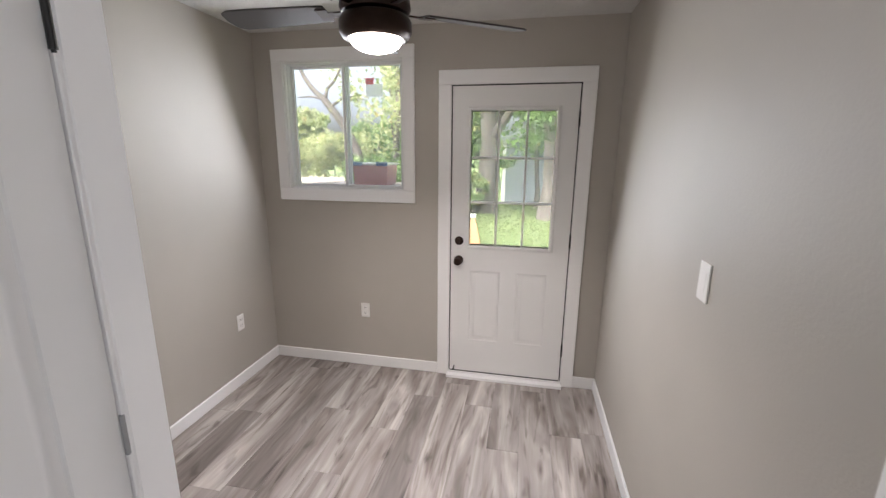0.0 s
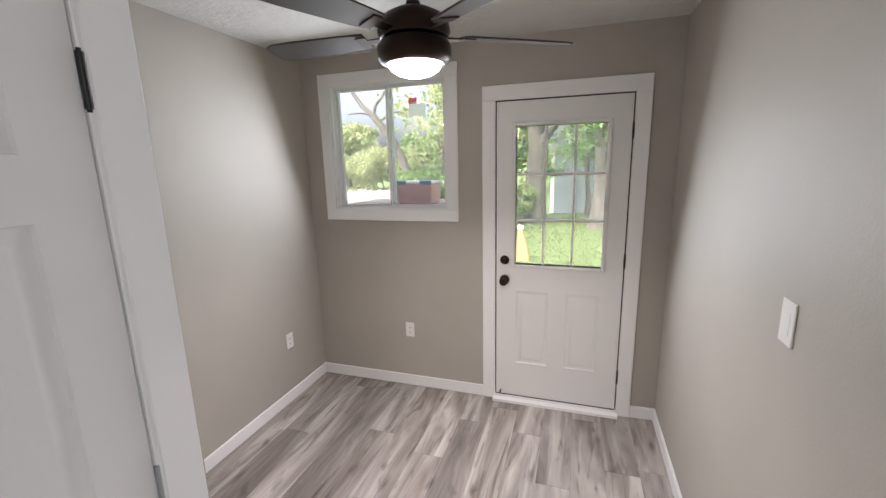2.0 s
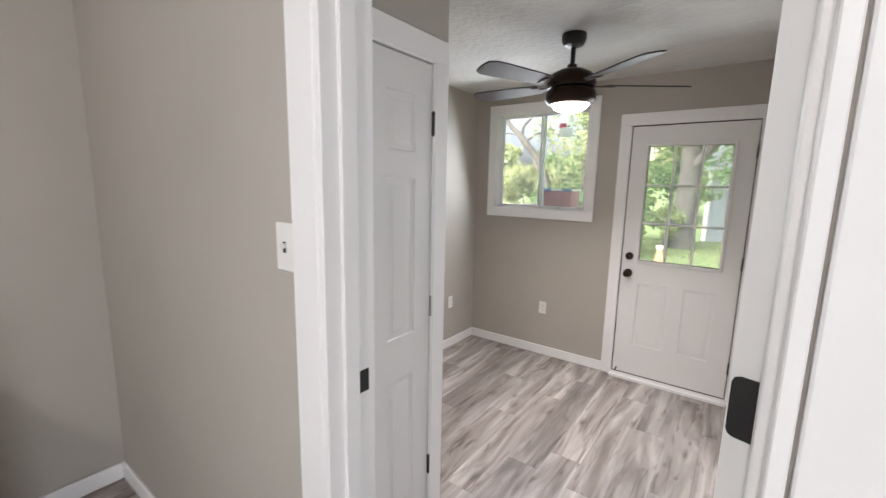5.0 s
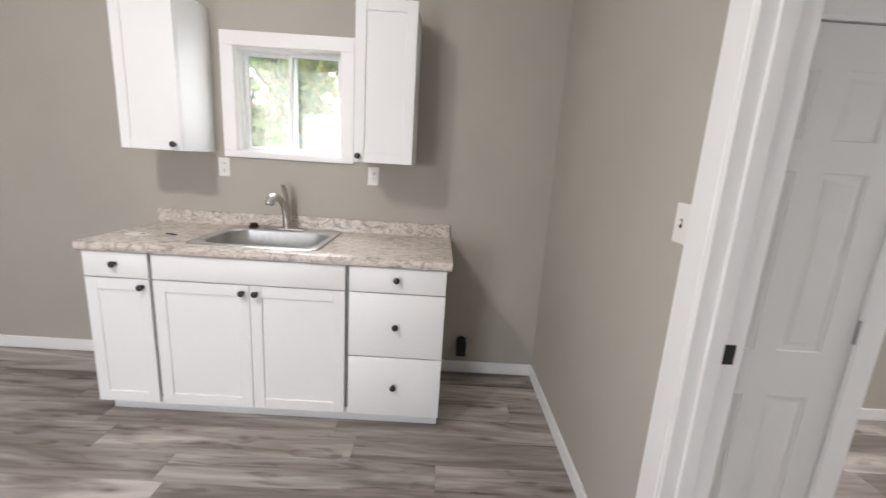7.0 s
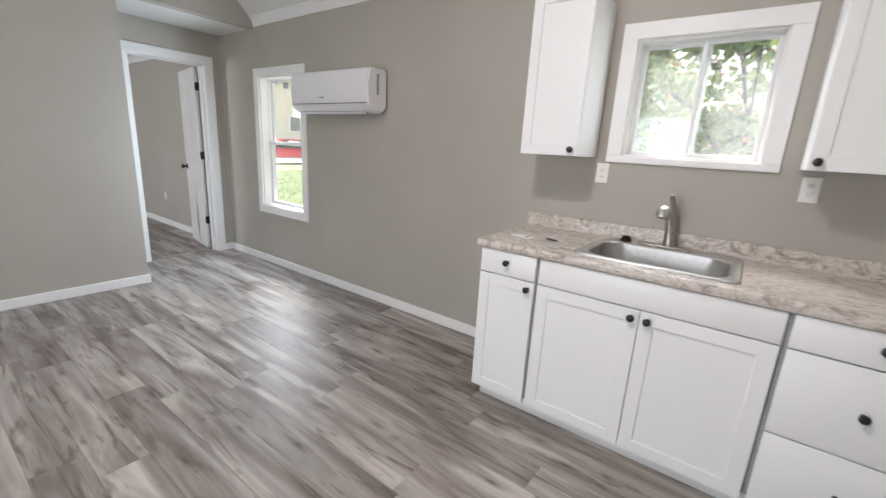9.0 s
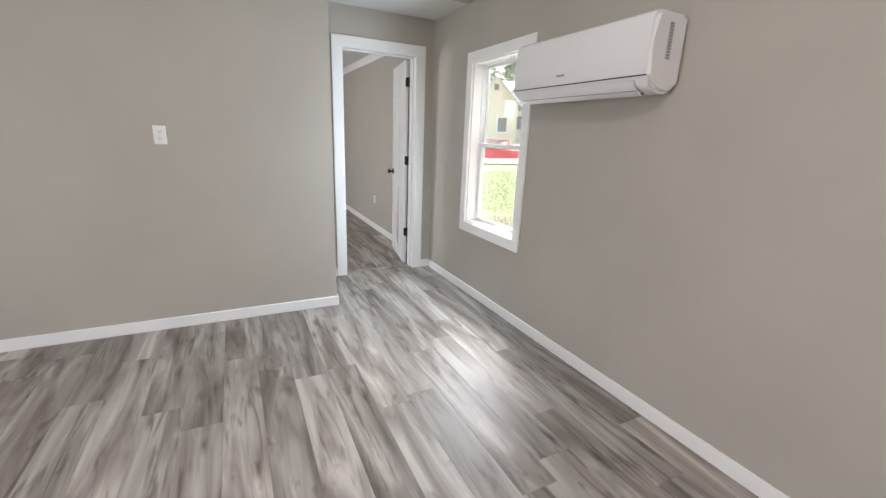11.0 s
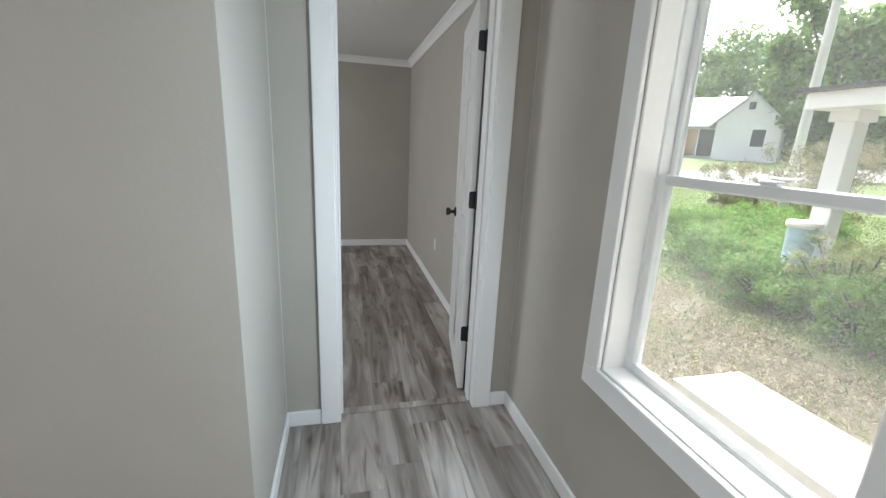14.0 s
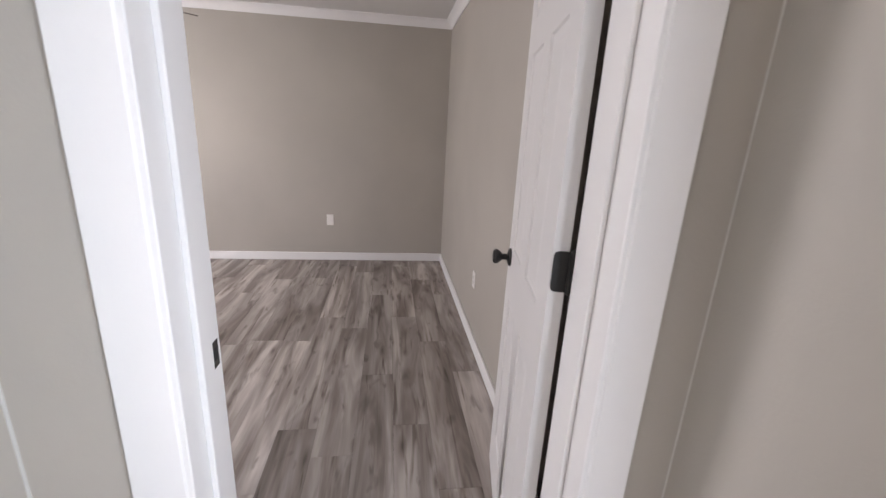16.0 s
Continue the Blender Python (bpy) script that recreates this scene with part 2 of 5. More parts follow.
LEAF_WEED = leaf_mat("tall_weed_leaves", ((0.0, (0.075, 0.16, 0.035)), (0.5, (0.15, 0.28, 0.065)), (0.9, (0.25, 0.36, 0.10)), (1.0, (0.38, 0.36, 0.16))), 0.4)
LAWN = leaf_mat("short_grass_blades", ((0.0, (0.09, 0.13, 0.045)), (0.5, (0.15, 0.20, 0.075)), (1.0, (0.24, 0.26, 0.12))), 0.3)
STRAW = leaf_mat("dry_straw_blades", ((0.0, (0.20, 0.165, 0.115)), (0.5, (0.34, 0.295, 0.22)), (0.9, (0.46, 0.41, 0.32)), (1.0, (0.17, 0.22, 0.08))), 0.2)
BARK = painted("grey_bark", (0.11, 0.095, 0.085), 0.9, 14, 1.0, 0.3, 0.2, 0.03, 6.0)
SIDING = painted("white_siding_paint", (0.72, 0.72, 0.71), 0.6, 20, 0.2, 0.04)
SIDING_GREY = painted("grey_siding_paint", (0.24, 0.27, 0.29), 0.6, 20, 0.2, 0.06)
SIDING_CREAM = painted("cream_siding_paint", (0.66, 0.60, 0.46), 0.6, 20, 0.2, 0.05)
ROOFING = painted("grey_metal_roof", (0.42, 0.44, 0.47), 0.5, 8, 0.2, 0.06)
FENCEWOOD = painted("weathered_fence_wood", (0.36, 0.31, 0.26), 0.85, 18, 0.5, 0.2)
RAWWOOD = painted("brown_plywood", (0.36, 0.22, 0.13), 0.8, 18, 0.3, 0.15)
TRUCKRED = painted("red_car_paint", (0.62, 0.02, 0.035), 0.25, 30, 0.02, 0.03)
RUBBER = painted("black_rubber", (0.02, 0.02, 0.02), 0.8, 60, 0.2, 0.1)
DARKGLASS = painted("dark_window_pane", (0.05, 0.06, 0.07), 0.1, 10, 0.0, 0.1)
TOTE = painted("pink_plastic_tote", (0.50, 0.22, 0.22), 0.4, 30, 0.05, 0.08)
BLUE = painted("blue_plastic", (0.02, 0.09, 0.26), 0.4, 30, 0.05, 0.05)
PALEBLUE = painted("pale_blue_enamel", (0.34, 0.46, 0.58), 0.5, 18, 0.1, 0.25, 0.5, 0.002, 9.0)
def sheet_mat(name, color, clear=0.0):
    """A thin printed sheet that daylight shines through."""
    m = leaf_mat(name, ((0.0, color), (1.0, color)), 0.65)
    if clear:
        nt = m.node_tree
        out = nt.nodes["Material Output"].inputs["Surface"]
        src = out.links[0].from_socket
        tr, ms = nt.nodes.new("ShaderNodeBsdfTransparent"), nt.nodes.new("ShaderNodeMixShader")
        ms.inputs[0].default_value = clear
        nt.links.new(src, ms.inputs[1])
        nt.links.new(tr.outputs[0], ms.inputs[2])
        nt.links.new(ms.outputs[0], out)
    return m


REDSHEET = sheet_mat("red_printed_sheet", (0.85, 0.05, 0.13))
FILM = sheet_mat("pale_clear_film", (0.80, 0.81, 0.80), 0.45)
POLEWOOD = painted("pale_pole_wood", (0.52, 0.50, 0.46), 0.85, 18, 0.4, 0.1)
ORANGEWOOD = painted("orange_stained_wood", (0.42, 0.21, 0.10), 0.8, 18, 0.3, 0.15)


def ground_mat():
    m, nt, b = nodes_of("grass_and_bare_dirt", 0.95, 0, 0.2)
    v = coords(nt)
    patch = noise_tex(nt, v, 0.35, 5, 0.6, 0.8)
    fine = noise_tex(nt, v, 14, 6, 0.7)
    grass = ramp(nt, fine, ((0.3, (0.07, 0.105, 0.04)), (0.55, (0.13, 0.17, 0.065)), (0.75, (0.20, 0.22, 0.11))))
    dirt = ramp(nt, fine, ((0.25, (0.06, 0.048, 0.034)), (0.5, (0.125, 0.104, 0.077)), (0.75, (0.19, 0.165, 0.13))))
    sep = nt.nodes.new("ShaderNodeSeparateXYZ")
    nt.links.new(v, sep.inputs[0])

    def band(sock, a, z):
        r = nt.nodes.new("ShaderNodeMapRange")
        r.inputs["From Min"].default_value, r.inputs["From Max"].default_value = a, z
        nt.links.new(sep.outputs[sock], r.inputs["Value"])
        return r.outputs[0]
    near = nt.nodes.new("ShaderNodeMath")
    near.operation = "MULTIPLY"
    nt.links.new(band("X", -6.3, -5.5), near.inputs[0])
    nt.links.new(band("Y", 0.0, -2.0), near.inputs[1])
    add = nt.nodes.new("ShaderNodeMath")
    add.operation = "MULTIPLY_ADD"
    add.inputs[1].default_value = 1.9
    nt.links.new(near.outputs[0], add.inputs[0])
    nt.links.new(patch, add.inputs[2])
    fac = nt.nodes.new("ShaderNodeMapRange")
    fac.inputs["From Min"].default_value, fac.inputs["From Max"].default_value = 0.75, 1.75
    nt.links.new(add.outputs[0], fac.inputs["Value"])
    clods = ramp(nt, noise_tex(nt, v, 3.2, 7, 0.75, 0.6), ((0.36, (0.55, 0.56, 0.50)), (0.5, (0.95, 0.97, 0.90)), (0.66, (1.2, 1.2, 1.15))))
    dirt = mix(nt, 1.0, dirt, clods, "MULTIPLY")
    nt.links.new(mix(nt, fac.outputs[0], grass, dirt), b.inputs["Base Color"])
    bump(nt, b, fine, 0.8, 0.05)
    return m


GROUND = ground_mat()
ROAD = painted("pale_worn_road", (0.34, 0.33, 0.32), 0.9, 30, 0.4, 0.08, 0.2, 0.004, 0.6)

# ---- mesh helpers ----


def box(bm, lo, hi, bevel=0.0, m=None, seg=2):
    """A box between two corners; its edges are rounded by bevel."""
    lo, hi = Vector(lo), Vector(hi)
    vs = bmesh.ops.create_cube(bm, size=1.0)["verts"]
    c, s = (lo + hi) / 2, hi - lo
    for v in vs:
        v.co = Vector((c.x + v.co.x * s.x, c.y + v.co.y * s.y, c.z + v.co.z * s.z))
    if bevel:
        edges = list({e for v in vs for e in v.link_edges})
        r = bmesh.ops.bevel(bm, geom=edges, offset=bevel, segments=seg, affect="EDGES", profile=0.5)
        vs = list({v for f in r["faces"] for v in f.verts} | {v for v in vs if v.is_valid})
    if m is not None:
        bmesh.ops.transform(bm, matrix=m, verts=vs)
    return vs


def tube(bm, a, b, r0, r1=None, n=16, caps=True):
    """A round bar from a to b."""
    a, b = Vector(a), Vector(b)
    r1 = r0 if r1 is None else r1
    d = b - a
    m = Matrix.Translation((a + b) / 2) @ d.to_track_quat("Z", "Y").to_matrix().to_4x4()
    return bmesh.ops.create_cone(bm, cap_ends=caps, cap_tris=False, segments=n, radius1=r0, radius2=r1, depth=d.length, matrix=m)["verts"]


def lathe(bm, profile, at=(0, 0, 0), axis="Z", n=32, slim=1.0):
    """A turned shape from (radius, height) pairs."""
    turn = {"Z": Matrix(), "X": Matrix.Rotation(radians(90), 4, "Y"), "Y": Matrix.Rotation(radians(-90), 4, "X")}[axis]
    m = Matrix.Translation(at) @ turn
    rings = []
    for r, z in [(slim * q, h) for q, h in profile]:
        rings.append([bm.verts.new(m @ Vector((r * math.cos(2 * math.pi * k / n), r * math.sin(2 * math.pi * k / n), z))) for k in range(n)] if r > 1e-6 else [bm.verts.new(m @ Vector((0, 0, z)))])
    for a, b in zip(rings, rings[1:]):
        for k in range(n):
            k2 = (k + 1) % n
            if len(a) == 1 and len(b) > 1:
                bm.faces.new((a[0], b[k], b[k2]))
            elif len(b) == 1 and len(a) > 1:
                bm.faces.new((a[k], a[k2], b[0]))
            elif len(a) > 1:
                bm.faces.new((a[k], a[k2], b[k2], b[k]))


def sweep(bm, path, radii, n=12):
    """A bent bar through the points of path."""
    path = [Vector(p) for p in path]
    rings, last, q = [], None, None
    for i, p in enumerate(path):
        d = (path[min(i + 1, len(path) - 1)] - path[max(i - 1, 0)]).normalized()
        q = d.to_track_quat("Z", "Y").to_matrix() if last is None else last.rotation_difference(d).to_matrix() @ q
        last = d
        rings.append([bm.verts.new(p + q @ Vector((radii[i] * math.cos(2 * math.pi * k / n), radii[i] * math.sin(2 * math.pi * k / n), 0))) for k in range(n)])
    for a, b in zip(rings, rings[1:]):
        for k in range(n):
            bm.faces.new((a[k], a[(k + 1) % n], b[(k + 1) % n], b[k]))
    bm.faces.new(rings[0][::-1])
    bm.faces.new(rings[-1])


def weld(bm):
    """Joins boxes that share whole faces into one solid."""
    bmesh.ops.remove_doubles(bm, verts=bm.verts, dist=1e-5)
    seen = {}
    bm.verts.index_update()
    for f in bm.faces:
        seen.setdefault(frozenset(v.index for v in f.verts), []).append(f)
    bmesh.ops.delete(bm, geom=[f for fs in seen.values() if len(fs) > 1 for f in fs], context="FACES")


def extrude_poly(bm, pts, depth):
    """A prism: pts in order, pushed by the vector depth."""
    depth = Vector(depth)
    a = [bm.verts.new(p) for p in pts]
    b = [bm.verts.new(Vector(p) + depth) for p in pts]
    bm.faces.new(a[::-1])
    bm.faces.new(b)
    for k in range(len(a)):
        k2 = (k + 1) % len(a)
        bm.faces.new((a[k], a[k2], b[k2], b[k]))
    return a + b


def link(name, bm, material, smooth=35):
    bmesh.ops.recalc_face_normals(bm, faces=bm.faces)
    me = bpy.data.meshes.new(name)
    bm.to_mesh(me)
    bm.free()
    me.materials.append(material)
    if smooth:
        for p in me.polygons:
            p.use_smooth = True
        me.set_sharp_from_angle(angle=radians(smooth))
    return new(name, me)


def part(name, bm, material, parent, label=""):
    ob = link(name, bm, material)
    ob.parent = parent
    ob.matrix_parent_inverse = parent.matrix_basis.inverted() if parent.parent is None else Matrix()
    if label:
        ob["label"] = label
    return ob


def thing(name, at, label, category, group="", kind=""):
    ob = new(name)
    ob.empty_display_size = 0.1
    ob.location = at
    ob.matrix_world = Matrix.Translation(at)
    return tagged(ob, label, category, group, kind)


def structure(name, bm, material, label, category):
    return tagged(link(name, bm, material, 30), label, category, "", "structure")


def boxes(*list_of):
    bm = bmesh.new()
    for b in list_of:
        box(bm, *b)
    return bm


def wall_pieces(axis, u0, u1, z0, z1, t0, t1, openings):
    """The boxes of a wall along axis with openings (a, b, bottom, top)."""
    out, cur = [], u0

    def add(a, b, lo, hi):
        if b - a > 1e-4 and hi - lo > 1e-4:
            out.append(((a, t0, lo), (b, t1, hi)) if axis == "x" else ((t0, a, lo), (t1, b, hi)))
    for a, b, lo, hi in sorted(openings):
        add(cur, a, z0, z1)
        add(a, b, z0, lo)
        add(a, b, hi, z1)
        cur = b
    add(cur, u1, z0, z1)
    return out


def wall(name, label, *args):
    return structure(name, boxes(*wall_pieces(*args)), WALL, label, "wall")

# ---- large structure ----
FLOOR_A, CEIL_A, CEIL_K, CEIL_C, CEIL_B = -0.17, 2.29, 2.95, 2.45, 2.42
wall("wall_west", "greige painted west wall with two windows", "y", -10.58, -0.19, -0.5, 3.15, -2.16, -2.0,
     [(-2.25, -1.618, 1.390, 1.995), (-5.945, -5.21, 0.655, 1.985)])
wall("wall_west_porch", "greige painted side wall of the back room", "y", -0.19, 2.90, -0.5, 2.5, -2.12, -1.96, [])
wall("wall_north", "greige painted wall between kitchen and back room", "x", -2.0, 3.30, -0.16, 3.15, -0.30, -0.19, [(-0.42, 0.36, -0.16, 2.06)])
wall("wall_back", "greige painted end wall with window and outside door", "x", -1.96, 0.67, -0.5, 2.5, 2.76, 2.90,
     [(-1.735, -0.846, 1.21, 2.095), (-0.523, 0.318, -0.15, 1.924)])
wall("wall_east_porch", "greige painted side wall with a light switch", "y", -0.19, 2.76, -0.5, 2.5, 0.55, 0.67, [])
wall("wall_closet_front", "greige painted closet front wall", "y", -0.19, 0.628, -0.3, 2.4, -0.885, -0.785, [(-0.112, 0.535, -0.3, 1.925)])
wall("wall_closet_end", "greige painted closet end wall", "x", -1.96, -0.885, -0.3, 2.4, 0.528, 0.628, [])
wall("wall_partition", "greige painted partition wall with one outlet", "x", -0.835, 3.30, -0.1, 3.15, -6.09, -5.985, [])
wall("wall_passage", "greige painted side wall of the short passage", "y", -6.71, -6.09, -0.1, 3.15, -0.835, -0.735, [])
wall("wall_header", "greige header over the passage", "x", -2.0, -0.835, 2.45, 3.15, -6.09, -5.985, [])
wall("wall_bedroom_door", "greige wall with the bedroom doorway", "x", -2.0, 2.42, -0.1, 3.15, -6.84, -6.71, [(-1.820, -1.080, -0.1, 2.128)])
wall("wall_bedroom_end", "greige painted bedroom end wall", "x", -2.0, 2.42, -0.1, 2.6, -10.58, -10.46, [])
wall("wall_bedroom_east", "greige bedroom wall with a window opening", "y", -10.46, -6.84, -0.1, 2.6, 2.30, 2.42, [(-9.2, -8.0, 0.8, 2.0)])
wall("wall_east", "greige kitchen wall with a glazed door opening", "y", -5.985, -0.30, -0.1, 3.15, 3.20, 3.30, [(-3.66, -2.58, 0.0, 2.12)])

structure("ceiling_porch", boxes(((-1.96, -0.19, CEIL_A), (0.55, 2.76, CEIL_A + 0.08))), CEIL, "rough textured white ceiling", "ceiling")
bm = bmesh.new()
extrude_poly(bm, [(-2.0, -5.985, 2.50), (-1.55, -5.985, CEIL_K), (3.2, -5.985, CEIL_K), (3.2, -5.985, CEIL_K + 0.1), (-1.62, -5.985, CEIL_K + 0.1), (-2.0, -5.985, 2.66)], (0, 5.685, 0))
structure("ceiling_kitchen", bm, CEIL_FLAT, "white ceiling that slopes down to the window wall", "ceiling")
structure("ceiling_passage", boxes(((-2.0, -6.71, CEIL_C), (-0.835, -6.09, CEIL_C + 0.08))), CEIL_FLAT, "low white passage ceiling", "ceiling")
structure("ceiling_bedroom", boxes(((-2.0, -10.46, CEIL_B), (2.30, -6.84, CEIL_B + 0.08))), CEIL_FLAT, "white bedroom ceiling", "ceiling")
structure("roof", boxes(((-2.4, -10.8, 3.16), (3.5, 0.0, 3.26)), ((-2.4, 0.0, 2.52), (0.9, 3.1, 2.62))), ROOFING, "flat grey roof deck", "roof")

floor_a = structure("floor_porch", boxes(((-1.96, -0.19, FLOOR_A - 0.12), (0.55, 2.76, FLOOR_A - 0.006))), UNDERLAY, "grey oak look plank floor of the back room", "floor")
floor_k = structure("floor_kitchen", boxes(((-2.0, -6.776, -0.14), (3.2, -0.19, -0.006))), UNDERLAY, "grey oak look plank floor of the kitchen", "floor")
floor_b = structure("floor_bedroom", boxes(((-2.0, -10.46, -0.14), (2.3, -6.776, -0.006))), UNDERLAY, "grey oak look plank floor of the bedroom", "floor")


def baseboard(name, runs, z, h=0.082, t=0.014):
    """Boards along walls; a run is (x0, y0, x1, y1, side) with the wall's face on that line."""
    b = thing(name, (runs[0][0], runs[0][1], z), "white painted baseboard", "baseboard", "", "structure")
    for x0, y0, x1, y1, nx, ny in runs:
        bm = bmesh.new()
        lo = (min(x0, x1, x0 + nx * t, x1 + nx * t), min(y0, y1, y0 + ny * t, y1 + ny * t), z)
        hi = (max(x0, x1, x0 + nx * t, x1 + nx * t), max(y0, y1, y0 + ny * t, y1 + ny * t), z + h)
        box(bm, lo, hi, 0.004, None, 1)
        part("board", bm, TRIM, b)
    return b


baseboard("baseboard_porch", [(-1.96, 0.642, -1.96, 2.746, 1, 0), (-1.96, 2.76, -0.604, 2.76, 0, -1), (0.395, 2.76, 0.55, 2.76, 0, -1),
                              (0.55, -0.19, 0.55, 2.746, -1, 0), (-1.96, 0.628, -0.79, 0.628, 0, 1)], FLOOR_A, 0.086)
baseboard("baseboard_kitchen", [(-2.0, -6.696, -2.0, -2.70, 1, 0), (-2.0, -0.93, -2.0, -0.314, 1, 0), (-2.0, -0.30, -0.526, -0.30, 0, -1), (0.46, -0.30, 3.2, -0.30, 0, -1),
                                (-0.849, -5.985, 3.2, -5.985, 0, 1), (-0.835, -6.71, -0.835, -5.985, -1, 0), (-1.0, -6.71, -0.849, -6.71, 0, 1), (-2.0, -6.71, -1.90, -6.71, 0, 1)], 0.0)
baseboard("baseboard_bedroom", [(-2.0, -10.446, -2.0, -6.84, 1, 0), (-2.0, -10.46, 2.3, -10.46, 0, 1), (2.3, -10.446, 2.3, -6.84, -1, 0)], 0.0, 0.085)


def crown(name, runs, z, drop=0.085, out=0.06):
    """Crown moulding: an ogee section swept along (x0, y0, x1, y1, nx, ny)."""
    bm = bmesh.new()
    prof = ((0, 0), (0, -drop), (0.010, -drop), (0.014, -drop * 0.86), (0.022, -drop * 0.62), (out * 0.62, -drop * 0.34), (out * 0.9, -drop * 0.22), (out, -drop * 0.16), (out, 0))
    for x0, y0, x1, y1, nx, ny in runs:
        extrude_poly(bm, [(x0 + nx * u, y0 + ny * u, z + w) for u, w in prof], (x1 - x0, y1 - y0, 0))
    return structure(name, bm, TRIM, "white crown moulding", "moulding")


crown("crown_kitchen", [(-2.0, -5.985, -2.0, -0.30, 1, 0)], 2.555, 0.09, 0.05)
crown("crown_bedroom", [(-2.0, -10.46, -2.0, -6.84, 1, 0), (-2.0, -10.46, 2.3, -10.46, 0, 1)], CEIL_B, 0.075, 0.06)


def casing(name, axis, face, out, a, b, z0, top, w=0.085, t=0.018, sill=None, head=None):
    """Flat trim round an opening: inner edges a, b, bottom z0, top. sill: width of a board below, or None down to the floor."""
    bm = bmesh.new()
    head = w if head is None else head

    def bar(u0, u1, lo, hi):
        f0, f1 = sorted((face, face + out * t))
        if axis == "x":
            box(bm, (u0, f0, lo), (u1, f1, hi), 0.003, None, 1)
        else:
            box(bm, (f0, u0, lo), (f1, u1, hi), 0.003, None, 1)
    bar(a - w, a, z0, top)
    bar(b, b + w, z0, top)
    bar(a - w, b + w, top, top + head)
    if sill:
        bar(a - w, b + w, z0 - sill, z0)
    return structure(name, bm, TRIM, "flat white painted trim boards round an opening", "trim")


casing("trim_window_1", "x", 2.76, -1, -1.730, -0.851, 1.215, 2.090, 0.083, 0.018, 0.085)
casing("trim_door_1", "x", 2.76, -1, -0.513, 0.308, FLOOR_A, 1.914, 0.088, 0.018, None, 0.092)
casing("trim_closet", "y", -0.785, 1, -0.100, 0.527, FLOOR_A, 1.918, 0.088, 0.016, None, 0.09)
casing("trim_doorway", "x", -0.30, -1, -0.425, 0.365, 0.0, 2.05, 0.092, 0.016)
casing("trim_doorway_porch", "x", -0.19, 1, -0.425, 0.365, 0.0, 2.05, 0.085, 0.014)
casing("trim_window_2", "y", -2.0, 1, -2.247, -1.621, 1.393, 1.992, 0.080, 0.018, 0.036)
casing("trim_window_3", "y", -2.0, 1, -5.942, -5.213, 0.658, 1.982, 0.082, 0.018, 0.085)
casing("trim_bedroom_door", "x", -6.71, 1, -1.812, -1.088, 0.0, 2.120, 0.087, 0.018)


def jamb(name, axis, a, b, z0, top, d0, d1, t=0.018, stop=None):
    """The lining of a doorway or window opening; a, b: its clear edges."""
    bm = bmesh.new()

    def piece(u0, u1, lo, hi, e0=d0, e1=d1):
        if axis == "x":
            box(bm, (u0, e0, lo), (u1, e1, hi), 0.002, None, 1)
        else:
            box(bm, (e0, u0, lo), (e1, u1, hi), 0.002, None, 1)
    piece(a - t, a, z0, top)
    piece(b, b + t, z0, top)
    piece(a - t, b + t, top, top + t)
    if stop:
        s0, s1 = stop
        piece(a, a + 0.011, z0, top, s0, s1)
        piece(b - 0.011, b, z0, top, s0, s1)
        piece(a + 0.011, b - 0.011, top - 0.011, top, s0, s1)
    return structure(name, bm, TRIM, "white painted jamb with a door stop", "jamb")


jamb("jamb_doorway", "x", -0.402, 0.342, 0.0, 2.042, -0.318, -0.174, 0.018, (-0.275, -0.232))
jamb("jamb_closet", "y", -0.094, 0.518, FLOOR_A, 1.908, -0.885, -0.772, 0.016, (-0.85, -0.825))
jamb("jamb_bedroom_door", "x", -1.802, -1.098, 0.0, 2.110, -6.856, -6.695, 0.018, (-6.80, -6.755))
structure("threshold", boxes(((-1.802, -6.80, 0.0015), (-1.098, -6.752, 0.007))), PLANK, "flat grey transition strip in the bedroom doorway", "threshold")


CAULK = painted("pale_caulk", (0.60, 0.59, 0.56), 0.5, 60, 0.2, 0.05)
structure("caulk_line", boxes(((-0.8385, -6.710, 0.084), (-0.835, -6.7065, 2.448)), ((-2.0, -6.71, 0.084), (-1.998, -6.708, 2.448))), CAULK, "pale caulk beads in the passage corners", "caulk")

